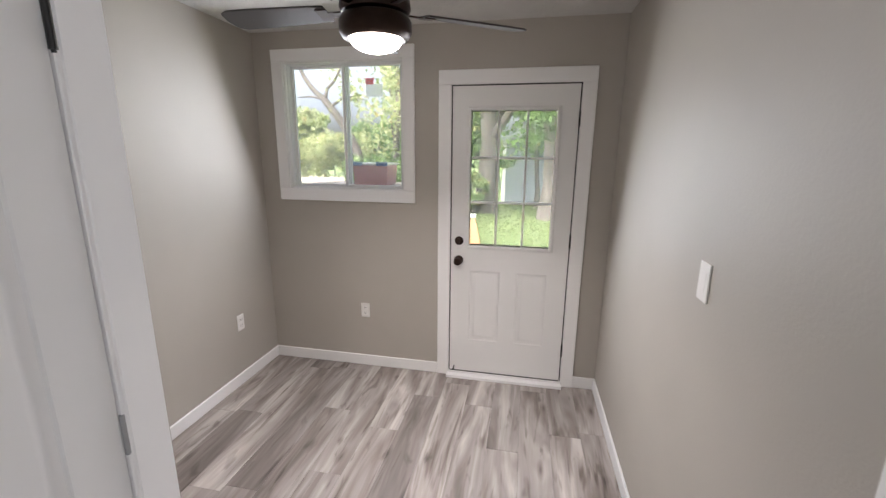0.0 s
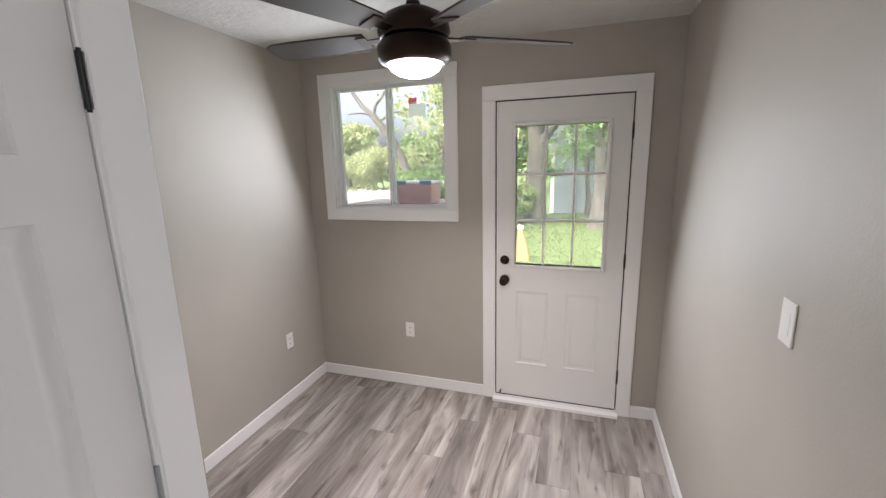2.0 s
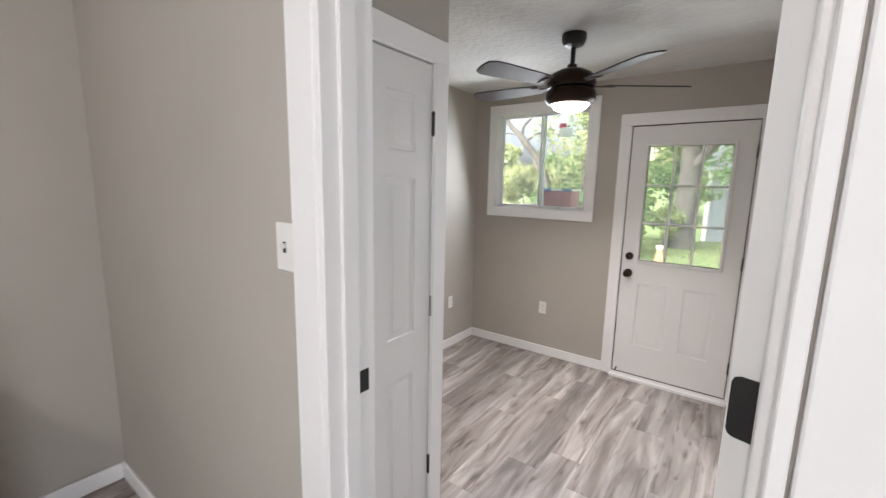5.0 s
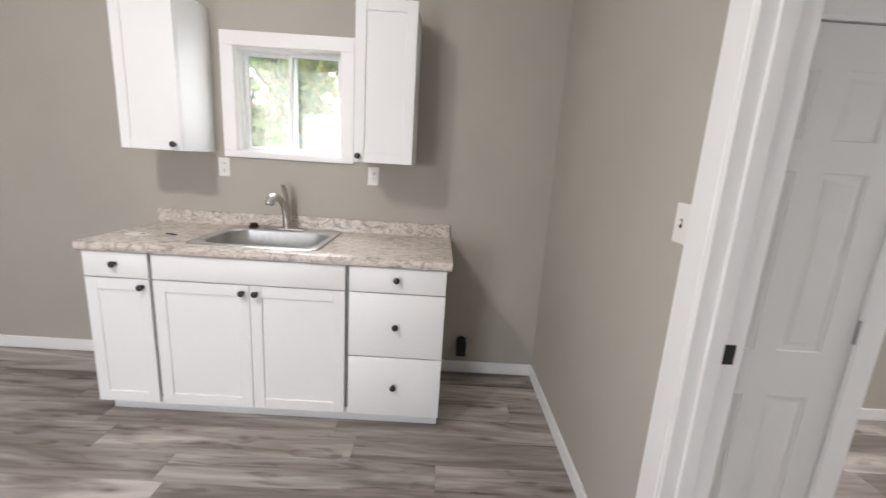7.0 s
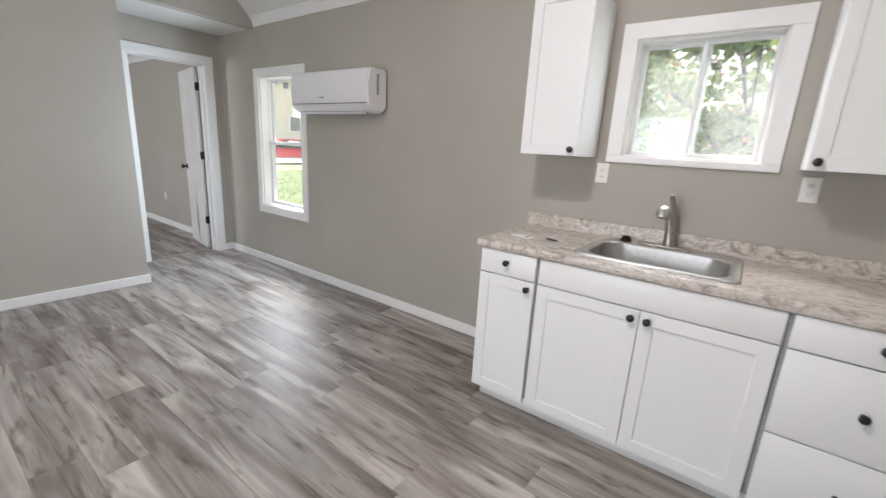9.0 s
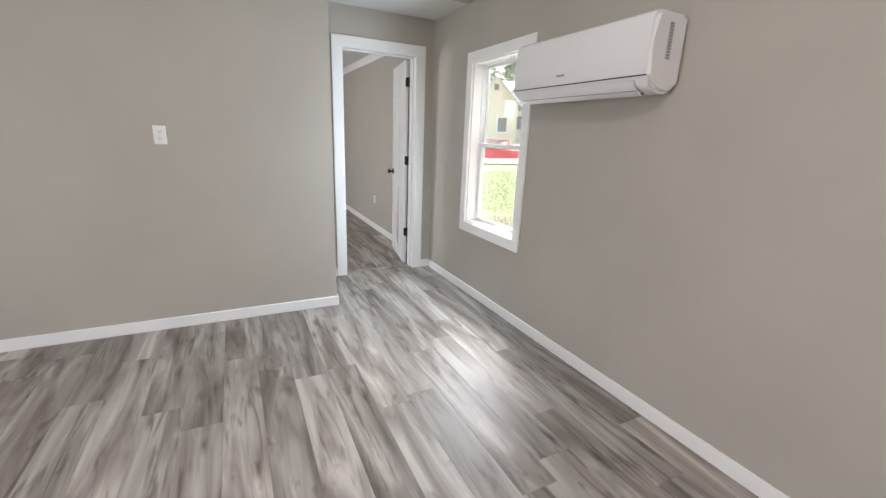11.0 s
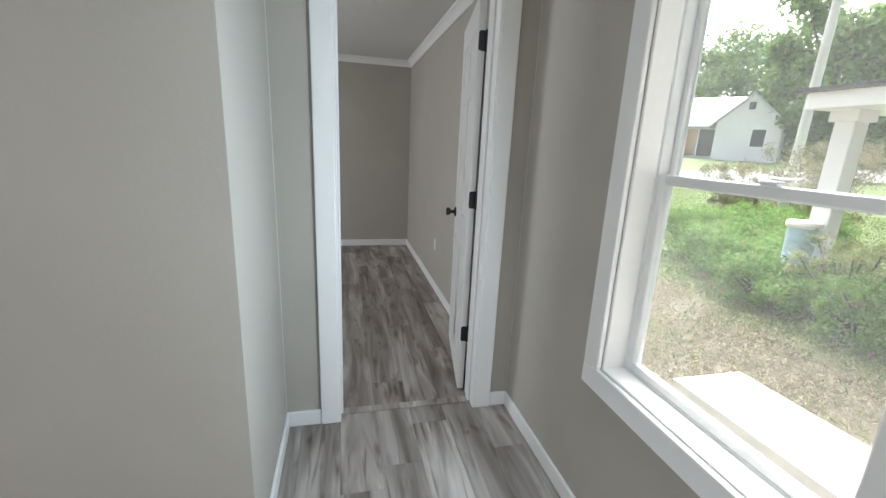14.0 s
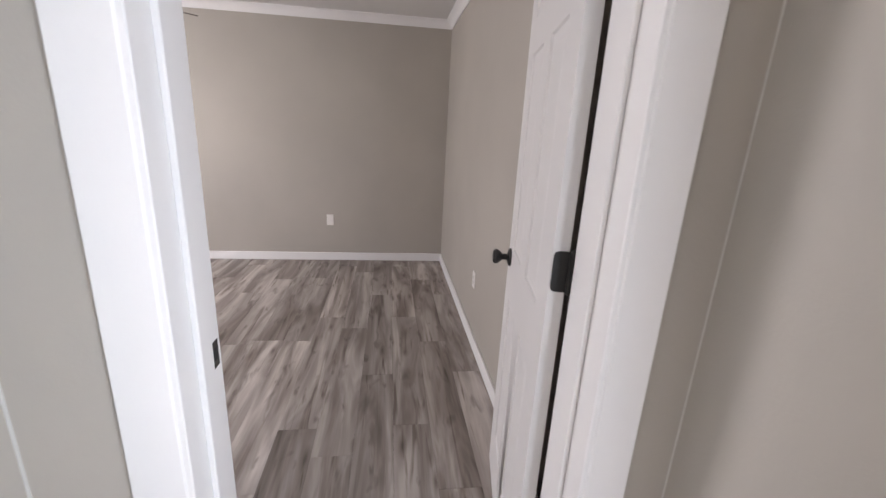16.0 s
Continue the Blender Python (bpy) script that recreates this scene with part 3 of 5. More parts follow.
# ---- windows ----
def window(name, axis, a, b, z0, z1, t0, t1, kind, label, inside, glass=GLASS):
    """A white vinyl window in the opening a..b, z0..z1; t0..t1: the frame's depth in the wall. kind: slider or hung."""
    w = thing(name, (0, 0, 0), label, "window", "", "structure")

    def bar(bm, u0, u1, lo, hi, e0, e1, bv=0.003):
        e0, e1 = sorted((e0, e1))
        if axis == "x":
            box(bm, (u0, e0, lo), (u1, e1, hi), bv, None, 1)
        else:
            box(bm, (e0, u0, lo), (e1, u1, hi), bv, None, 1)

    def ring(pname, u0, u1, lo, hi, s, e0, e1, lab=""):
        bm = bmesh.new()
        bar(bm, u0, u0 + s, lo, hi, e0, e1)
        bar(bm, u1 - s, u1, lo, hi, e0, e1)
        bar(bm, u0 + s, u1 - s, lo, lo + s, e0, e1)
        bar(bm, u0 + s, u1 - s, hi - s, hi, e0, e1)
        return part(pname, bm, VINYL, w, lab)

    def pane(u0, u1, lo, hi, e, parent):
        bm = bmesh.new()
        bar(bm, u0, u1, lo, hi, e - 0.002, e + 0.002, 0)
        p = part("pane", bm, glass, parent, "clear glass")
        p.visible_shadow = False
        return p
    # reveal boards from the room's face to the frame
    bm = bmesh.new()
    bar(bm, a, a + 0.012, z0, z1, inside, t1 if abs(t1 - inside) < abs(t0 - inside) else t0)
    bar(bm, b - 0.012, b, z0, z1, inside, t1 if abs(t1 - inside) < abs(t0 - inside) else t0)
    bar(bm, a + 0.012, b - 0.012, z0, z0 + 0.012, inside, t1 if abs(t1 - inside) < abs(t0 - inside) else t0)
    bar(bm, a + 0.012, b - 0.012, z1 - 0.012, z1, inside, t1 if abs(t1 - inside) < abs(t0 - inside) else t0)
    part("window_reveal", bm, TRIM, w, "white painted reveal boards")
    ring("window_frame", a + 0.001, b - 0.001, z0 + 0.001, z1 - 0.001, 0.016, t0, t1)
    mid, d = (t0 + t1) / 2, (t1 - t0)
    s = 0.024 if kind == "hung" else 0.020
    near = t1 if abs(t1 - inside) < abs(t0 - inside) else t0
    far = t0 if near == t1 else t1
    q = (near - far)
    if kind == "slider":
        c = (a + b) / 2
        f1 = ring("sash", a + 0.017, c + 0.018, z0 + 0.017, z1 - 0.017, s, far + q * 0.08, far + q * 0.45)
        f2 = ring("sash", c - 0.018, b - 0.017, z0 + 0.017, z1 - 0.017, s, far + q * 0.55, far + q * 0.92)
        pane(a + 0.017 + s, c + 0.018 - s, z0 + 0.017 + s, z1 - 0.017 - s, far + q * 0.27, f1)
        pane(c - 0.018 + s, b - 0.017 - s, z0 + 0.017 + s, z1 - 0.017 - s, far + q * 0.73, f2)
    else:
        c = z0 + (z1 - z0) * 0.505
        f1 = ring("sash", a + 0.017, b - 0.017, c - 0.018, z1 - 0.017, s, far + q * 0.08, far + q * 0.45, "upper sash")
        f2 = ring("sash", a + 0.017, b - 0.017, z0 + 0.017, c + 0.018, s + 0.006, far + q * 0.55, far + q * 0.95, "lower sash")
        pane(a + 0.017 + s, b - 0.017 - s, c - 0.018 + s, z1 - 0.017 - s, far + q * 0.27, f1)
        pane(a + 0.017 + s, b - 0.017 - s, z0 + 0.017 + s, c + 0.018 - s, far + q * 0.73, f2)
        bm = bmesh.new()
        cu = (a + b) / 2
        bar(bm, cu - 0.023, cu + 0.023, c + 0.018, c + 0.030, far + q * 0.6, far + q * 0.95)
        bar(bm, cu - 0.008, cu + 0.045, c + 0.030, c + 0.038, far + q * 0.6, far + q * 0.8)
        part("sash_lock", bm, VINYL, w, "white cam lock")
    return w


window("window_1", "x", -1.735, -0.846, 1.21, 2.095, 2.795, 2.865, "slider", "white vinyl sliding window over the back yard", 2.762, GLASS_HAZY)
window("window_2", "y", -2.25, -1.618, 1.390, 1.995, -2.125, -2.05, "slider", "white vinyl sliding window over the sink", -2.002, GLASS_HAZY)
window("window_3", "y", -5.945, -5.21, 0.655, 1.985, -2.155, -2.085, "hung", "white vinyl double-hung window beside the air conditioner", -2.002)

# sticker on the glass of the sliding window
st = thing("window_sticker", (-1.09, 2.843, 1.9), "red and clear label stuck on the window glass", "sticker")
part("red_label", boxes(((-1.145, 2.836, 1.945), (-1.085, 2.837, 1.985))), REDSHEET, st, "red printed label")
bm = bmesh.new()
for k, (w0, zz) in enumerate(((0.042, 1.972), (0.030, 1.962), (0.040, 1.953))):
    box(bm, (-1.139, 2.8352, zz), (-1.139 + w0, 2.8358, zz + 0.004))
part("printed_line", bm, PAPER, st, "white printed lines")
part("clear_film", boxes(((-1.142, 2.8365, 1.862), (-1.022, 2.8372, 1.944))), FILM, st, "pale grey film")


# ---- doors ----
def panel_door(name, m, wdt, hgt, thick, label, panels, handle=None, hinges=(), group="", lite=None):
    """A moulded door: local x from the hinge edge to the free edge, y through the thickness, z up; m places it."""
    d = thing(name, m.translation, label, "door", group, "structure")
    bm = bmesh.new()
    xs = sorted({0.0, wdt} | {p[0] for p in panels} | {p[1] for p in panels} | ({lite[0], lite[1]} if lite else set()))
    zs = sorted({0.0, hgt} | {p[2] for p in panels} | {p[3] for p in panels} | ({lite[2], lite[3]} if lite else set()))

    def inside(x, z, r):
        return r[0] < x < r[1] and r[2] < z < r[3]
    for i in range(len(xs) - 1):
        for j in range(len(zs) - 1):
            cx, cz = (xs[i] + xs[i + 1]) / 2, (zs[j] + zs[j + 1]) / 2
            if any(inside(cx, cz, p) for p in panels) or (lite and inside(cx, cz, lite)):
                continue
            box(bm, (xs[i], 0, zs[j]), (xs[i + 1], thick, zs[j + 1]))
    weld(bm)
    bmesh.ops.transform(bm, matrix=m, verts=bm.verts)
    part("door_slab", bm, DOORPAINT, d)
    for p in panels:
        bm = bmesh.new()
        x0, x1, z0, z1 = p
        for side in (0, 1):
            f = 0.0 if side == 0 else thick
            sgn = 1 if side == 0 else -1
            rings = [(0.0, 0.0), (0.004, 0.006), (0.016, 0.008), (0.024, 0.0075), (0.034, 0.002), (0.040, 0.0015)]
            prev = None
            for inset, depth in rings:
                cur = [bm.verts.new((x, f + sgn * depth, z)) for x, z in ((x0 + inset, z0 + inset), (x1 - inset, z0 + inset), (x1 - inset, z1 - inset), (x0 + inset, z1 - inset))]
                if prev:
                    for k in range(4):
                        bm.faces.new((prev[k], prev[(k + 1) % 4], cur[(k + 1) % 4], cur[k]))
                prev = cur
            bm.faces.new(prev)
        bmesh.ops.transform(bm, matrix=m, verts=bm.verts)
        part("door_panel", bm, DOORPAINT, d)
    for z in hinges:
        bm = bmesh.new()
        tube(bm, (-0.004, -0.006, z - 0.045), (-0.004, -0.006, z + 0.045), 0.0065, None, 12)
        tube(bm, (-0.004, -0.006, z - 0.050), (-0.004, -0.006, z + 0.050), 0.004, None, 10)
        leaf_pts = [(-0.005, -0.045), (0.022, -0.045), (0.029, -0.042), (0.032, -0.035), (0.032, 0.035), (0.029, 0.042), (0.022, 0.045), (-0.005, 0.045)]
        extrude_poly(bm, [(-0.0028, u, z + v) for u, v in leaf_pts], (0.0026, 0, 0))
        bmesh.ops.transform(bm, matrix=m, verts=bm.verts)
        part("hinge", bm, BLACK, d, "matt black butt hinge")
    if handle:
        hx, hz = handle
        for side in (0, 1):
            f, s = (0.0, -1) if side == 0 else (thick, 1)
            bm = bmesh.new()
            lathe(bm, [(0.0, 0.0), (0.033, 0.0), (0.033, 0.006), (0.028, 0.010), (0.012, 0.014), (0.011, 0.032), (0.020, 0.040), (0.027, 0.050), (0.0275, 0.058), (0.022, 0.066), (0.0, 0.069)], (0, 0, 0), "Z", 28)
            turn = Matrix.Translation((hx, f, hz)) @ Matrix.Rotation(radians(90 if s < 0 else -90), 4, "X")
            bmesh.ops.transform(bm, matrix=m @ turn, verts=bm.verts)
            part("door_knob", bm, BLACK, d, "round matt black knob")
    return d


def six_panels(w, h):
    st, mid = 0.105 * w / 0.71 + 0.01, 0.10 * w / 0.71
    xa, xb = (st, w / 2 - mid / 2), (w / 2 + mid / 2, w - st)
    rows = ((0.195, 0.79), (0.965, 1.59), (1.69, 1.90))
    return [(x0, x1, z0 * h / 2.03, z1 * h / 2.03) for z0, z1 in rows for x0, x1 in (xa, xb)]


# closet door, shut: hinges on its far side, opening towards the room
panel_door("door_closet", Matrix.Translation((-0.779, 0.515, FLOOR_A + 0.012)) @ Matrix(((0, -1, 0, 0), (-1, 0, 0, 0), (0, 0, 1, 0), (0, 0, 0, 1))), 0.606, 2.06, 0.035,
           "shut white six-panel closet door with black hinges", six_panels(0.606, 2.06), (0.545, 0.93), (0.305, 1.835))
clo = bpy.data.objects["door_closet"]
bm = bmesh.new()
tube(bm, (-0.7745, 0.5185, 0.865), (-0.7745, 0.5185, 0.955), 0.005, None, 10)
part("hinge", bm, GAP, clo, "hinge half painted over in grey")
# doorway door, swung into the back room
panel_door("door_kitchen", Matrix.Translation((0.335, -0.180, 0.012)) @ Matrix.Rotation(radians(90 - 16.5), 4, "Z"), 0.738, 2.03, 0.035,
           "white six-panel door standing open into the back room", six_panels(0.738, 2.03), (0.675, 0.92), (0.34, 1.13, 1.85))
# bedroom door, swung into the bedroom
panel_door("door_bedroom", Matrix.Translation((-1.797, -6.872, 0.010)) @ Matrix.Rotation(radians(-90 - 10), 4, "Z"), 0.704, 2.09, 0.035,
           "white six-panel bedroom door standing open", six_panels(0.704, 2.09), (0.645, 0.952), (0.352, 1.118, 1.886))

# outside door with nine lights: hinge edge at the east
dA = panel_door("door_outside", Matrix.Translation((0.300, 2.748, -0.125)) @ Matrix(((-1, 0, 0, 0), (0, 1, 0, 0), (0, 0, 1, 0), (0, 0, 0, 1))), 0.805, 2.03, 0.044,
                "shut white outside door with nine glass lights", [(0.135, 0.335, 0.255, 0.785), (0.455, 0.665, 0.255, 0.785)], None, (0.24, 1.03, 1.82), "", (0.131, 0.678, 0.975, 1.875))
bm = bmesh.new()
X0, X1, Z0, Z1 = -0.378, 0.169, 0.85, 1.75
for lo, hi in (((X0 - 0.024, 2.736, Z0 - 0.024), (X0, 2.80, Z1 + 0.024)), ((X1, 2.736, Z0 - 0.024), (X1 + 0.024, 2.80, Z1 + 0.024)), ((X0, 2.736, Z0 - 0.024), (X1, 2.80, Z0)), ((X0, 2.736, Z1), (X1, 2.80, Z1 + 0.024))):
    box(bm, lo, hi, 0.004, None, 1)
lite = part("lite_frame", bm, DOORPAINT, dA, "raised white frame round the glass")
bm = bmesh.new()
for k in (1, 2):
    x = X0 + (X1 - X0) * k / 3
    box(bm, (x - 0.007, 2.742, Z0), (x + 0.007, 2.79, Z1), 0.003, None, 1)
    z = Z0 + (Z1 - Z0) * k / 3
    box(bm, (X0, 2.7435, z - 0.007), (X1, 2.7885, z + 0.007), 0.003, None, 1)
part("muntin", bm, DOORPAINT, dA, "white glazing bars")
for i in range(3):
    for j in range(3):
        a, b = X0 + (X1 - X0) * i / 3, X0 + (X1 - X0) * (i + 1) / 3
        c, d = Z0 + (Z1 - Z0) * j / 3, Z0 + (Z1 - Z0) * (j + 1) / 3
        p = part("pane", boxes(((a + 0.006, 2.764, c + 0.006), (b - 0.006, 2.768, d - 0.006))), GLASS_HAZY, dA, "clear glass")
        p.visible_shadow = False
for z, r in ((0.877, 0.031), (0.737, 0.033)):
    bm = bmesh.new()
    prof = [(0, 0), (r, 0), (r, 0.007), (r * 0.85, 0.013), (0.012, 0.016)] + ([(0.011, 0.03), (0.022, 0.042), (0.028, 0.054), (0.026, 0.064), (0, 0.068)] if z < 0.8 else [(0.010, 0.018), (0, 0.018)])
    lathe(bm, prof, (0, 0, 0), "Z", 28)
    if z > 0.8:
        box(bm, (-0.006, -0.018, 0.016), (0.006, 0.018, 0.034), 0.003, None, 1)
    bmesh.ops.transform(bm, matrix=Matrix.Translation((-0.448, 2.748, z)) @ Matrix.Rotation(radians(90), 4, "X"), verts=bm.verts)
    part("deadbolt" if z > 0.8 else "door_knob", bm, BRONZE, dA, "dark bronze deadbolt thumb turn" if z > 0.8 else "dark bronze round knob")
bm = bmesh.new()
sweep(bm, [(-0.470, 2.745, -0.095), (-0.470, 2.725, -0.097), (-0.470, 2.70, -0.10)], [0.005, 0.005, 0.007], 10)
part("door_stop", bm, BLACK, dA, "small black door stop")
structure("door_sill", boxes(((-0.523, 2.70, FLOOR_A), (0.318, 2.90, -0.150)), ((-0.510, 2.742, -0.150), (0.305, 2.89, -0.132))), TRIM, "white outside door sill", "sill")
structure("door_sweep", boxes(((-0.505, 2.7445, -0.1315), (0.300, 2.752, -0.1245))), SLOT, "dark rubber sweep under the outside door", "sweep")
structure("weatherstrip", boxes(((-0.5215, 2.772, -0.148), (-0.5065, 2.792, 1.922)), ((0.3015, 2.772, -0.148), (0.3165, 2.792, 1.922)), ((-0.5065, 2.772, 1.9065), (0.3015, 2.792, 1.922))), SLOT, "dark weatherstrip round the outside door", "weatherstrip")
structure("jamb_outside_door", boxes(((-0.521, 2.793, -0.148), (-0.497, 2.895, 1.922)), ((0.292, 2.793, -0.148), (0.316, 2.895, 1.922)), ((-0.497, 2.793, 1.897), (0.292, 2.895, 1.922))), TRIM, "white painted outside door jamb", "jamb")


def strike(name, at, n, label):
    t = thing(name, at, label, "strike plate")
    x, y, z = at
    bm = bmesh.new()
    box(bm, (x - 0.002 if n > 0 else x - 0.0, y - 0.014, z - 0.028), (x + 0.0022 if n > 0 else x + 0.002, y + 0.016, z + 0.028), 0.001, None, 1)
    part("plate", bm, BLACK, t)
    bm = bmesh.new()
    box(bm, (x + (0.0022 if n > 0 else -0.0006), y - 0.007, z - 0.012), (x + (0.0028 if n > 0 else 0.0), y + 0.009, z + 0.012))
    part("latch_hole", bm, SLOT, t)
    return t


strike("strike_plate", (-0.402, -0.212, 0.968), 1, "black latch strike plate let into the white jamb")
strike("strike_plate", (-1.0985, -6.832, 0.972), -1, "black latch strike plate let into the white jamb")


# ---- kitchen ----
def knob(parent, at, n="X"):
    bm = bmesh.new()
    lathe(bm, [(0.0, 0.0), (0.009, 0.0), (0.008, 0.010), (0.0075, 0.014), (0.014, 0.019), (0.0165, 0.024), (0.015, 0.029), (0.008, 0.0315), (0, 0.032)], at, n, 20)
    return part("knob", bm, BLACK, parent, "round black knob")


def shaker(name, parent, x, y0, y1, z0, z1, rail=0.058, t=0.019, flat=False):
    """A front that faces +x: a sunk panel in a frame of stiles and rails, or a plain slab."""
    if flat:
        bm = bmesh.new()
        box(bm, (x - t, y0, z0), (x, y1, z1), 0.0025, None, 2)
        return part(name, bm, CABINET, parent)
    d = part(name, boxes(((x - t, y0 + rail - 0.002, z0 + rail - 0.002), (x - 0.008, y1 - rail + 0.002, z1 - rail + 0.002))), CABINET, parent)
    for n, lo, hi in (("stile", (y0, z0), (y0 + rail, z1)), ("stile", (y1 - rail, z0), (y1, z1)), ("rail", (y0 + rail, z0), (y1 - rail, z0 + rail)), ("rail", (y0 + rail, z1 - rail), (y1 - rail, z1))):
        bm = bmesh.new()
        box(bm, (x - t, lo[0], lo[1]), (x, hi[0], hi[1]), 0.0015, None, 1)
        part(n, bm, CABINET, d)
    return d


FX = -1.352


def base_unit(y0, y1, label, toe0, toe1, sink=False):
    c = thing("base_cabinet", (-1.70, (y0 + y1) / 2, 0), label, "cabinet", "kitchen base cabinets")
    bm = bmesh.new()
    if sink:
        x0, x1, a, b = -1.985, FX - 0.021, y0 + 0.001, y1 - 0.001
        box(bm, (x0, a, 0.098), (x1, b, 0.116))
        box(bm, (x0, a, 0.116), (x1, a + 0.016, 0.886))
        box(bm, (x0, b - 0.016, 0.116), (x1, b, 0.886))
        box(bm, (x0, a + 0.016, 0.116), (x0 + 0.012, b - 0.016, 0.886))
        bmesh.ops.remove_doubles(bm, verts=bm.verts, dist=1e-5)
    else:
        box(bm, (-1.985, y0 + 0.001, 0.098), (FX - 0.021, y1 - 0.001, 0.886), 0.001, None, 1)
    part("body", bm, CABINET, c)
    part("toe_kick", boxes(((-1.985, toe0, 0.0), (-1.408, toe1, 0.098))), CABINET, c, "white toe kick")
    # grey sheet puts the shade of the gaps into the colour
    part("gap_shade", boxes(((FX - 0.021, y0 + 0.002, 0.10), (FX - 0.017, y1 - 0.002, 0.884))), GAP, c, "grey sheet that paints the shade in the gaps between fronts")
    return c


c1 = base_unit(-2.722, -2.396, "narrow white base cabinet with one drawer over one door", -2.692, -2.396)
d = shaker("drawer", c1, FX, -2.720, -2.396 - 0.009, 0.757, 0.884, flat=True)
knob(d, (FX, -2.562, 0.828))
d = shaker("door", c1, FX, -2.720, -2.396 - 0.009, 0.075, 0.751)
knob(d, (FX, -2.437, 0.715))
c2 = base_unit(-2.396, -1.428, "wide white sink base cabinet with two doors", -2.396, -1.428, True)
shaker("false_front", c2, FX, -2.396 + 0.009, -1.428 - 0.010, 0.757, 0.884, flat=True)
d = shaker("door", c2, FX, -2.396 + 0.009, -1.914, 0.075, 0.751)
knob(d, (FX, -1.944, 0.715))
d = shaker("door", c2, FX, -1.910, -1.428 - 0.010, 0.075, 0.751)
knob(d, (FX, -1.878, 0.715))
c3 = base_unit(-1.428, -0.937, "white base cabinet with three drawers", -1.428, -0.945)
for z0, z1, kz in ((0.757, 0.884, 0.828), (0.411, 0.751, 0.582), (0.075, 0.405, 0.247)):
    d = shaker("drawer", c3, FX, -1.428 + 0.010, -0.939, z0, z1, flat=True)
    knob(d, (FX, -1.182, kz))

# worktop with a sink cut-out, a rolled front edge and an upstand
wt = thing("worktop", (-1.67, -1.83, 0.89), "granite-look laminate worktop with an upstand, on white cabinets", "worktop")
SX0, SX1, SY0, SY1 = -1.935, -1.440, -2.235, -1.622
bm = bmesh.new()
prof = [(-1.999, 0.888), (SX0, 0.888), (SX1, 0.888), (-1.345, 0.888), (-1.338, 0.893), (-1.335, 0.904), (-1.335, 0.918), (-1.339, 0.927), (-1.348, 0.932), (SX1, 0.932), (SX0, 0.932), (-1.999, 0.932)]
for y0, y1 in ((-2.741, SY0), (SY1, -0.914)):
    extrude_poly(bm, [(x, y0, z) for x, z in prof], (0, y1 - y0, 0))
front = [(SX1, 0.888), (-1.345, 0.888), (-1.338, 0.893), (-1.335, 0.904), (-1.335, 0.918), (-1.339, 0.927), (-1.348, 0.932), (SX1, 0.932)]
extrude_poly(bm, [(x, SY0, z) for x, z in front], (0, SY1 - SY0, 0))
box(bm, (-1.999, SY0, 0.888), (SX0, SY1, 0.932))
bmesh.ops.remove_doubles(bm, verts=bm.verts, dist=1e-5)
part("top", bm, LAMINATE, wt)
bm = bmesh.new()
up = [(-1.999, 0.9325), (-1.972, 0.9325), (-1.976, 0.938), (-1.978, 0.948), (-1.978, 1.004), (-1.981, 1.010), (-1.987, 1.013), (-1.999, 1.013)]
extrude_poly(bm, [(x, -2.762, z) for x, z in up], (0, 1.838, 0))
part("upstand", bm, LAMINATE, wt)


def rounded_ring(bm, x0, x1, y0, y1, r, z, n=6):
    out = []
    for cx, cy, a0 in ((x1 - r, y1 - r, 0), (x0 + r, y1 - r, 90), (x0 + r, y0 + r, 180), (x1 - r, y0 + r, 270)):
        for k in range(n + 1):
            a = radians(a0 + 90 * k / n)
            out.append(bm.verts.new((cx + r * math.cos(a), cy + r * math.sin(a), z)))
    return out


def loft(bm, rings):
    for a, b in zip(rings, rings[1:]):
        for k in range(len(a)):
            bm.faces.new((a[k], a[(k + 1) % len(a)], b[(k + 1) % len(b)], b[k]))


sk = thing("kitchen_sink", (-1.69, -1.96, 0.93), "drop-in stainless steel sink with one deep bowl", "sink")
bm = bmesh.new()
rings = [rounded_ring(bm, -1.962, -1.412, -2.262, -1.592, 0.035, 0.9325),
         rounded_ring(bm, -1.961, -1.413, -2.261, -1.593, 0.035, 0.9385),
         rounded_ring(bm, -1.955, -1.419, -2.255, -1.599, 0.035, 0.9415),
         rounded_ring(bm, -1.950, -1.424, -2.250, -1.604, 0.035, 0.9385),
         rounded_ring(bm, -1.868, -1.448, -2.226, -1.630, 0.100, 0.9375),
         rounded_ring(bm, -1.861, -1.455, -2.219, -1.637, 0.100, 0.930),
         rounded_ring(bm, -1.852, -1.464, -2.208, -1.648, 0.110, 0.850),
         rounded_ring(bm, -1.842, -1.474, -2.196, -1.660, 0.120, 0.790),
         rounded_ring(bm, -1.818, -1.498, -2.168, -1.688, 0.125, 0.760),
         rounded_ring(bm, -1.770, -1.546, -2.118, -1.740, 0.105, 0.750),
         rounded_ring(bm, -1.693, -1.623, -1.962, -1.892, 0.034, 0.747)]
loft(bm, rings)
part("bowl", bm, STEEL, sk, "brushed steel bowl and rim")
bm = bmesh.new()
lathe(bm, [(0.046, 0.0), (0.046, 0.004), (0.036, 0.004), (0.032, -0.004), (0.0, -0.004)], (-1.658, -1.927, 0.7475), "Z", 28)
part("drain", bm, NICKEL, sk, "round drain")

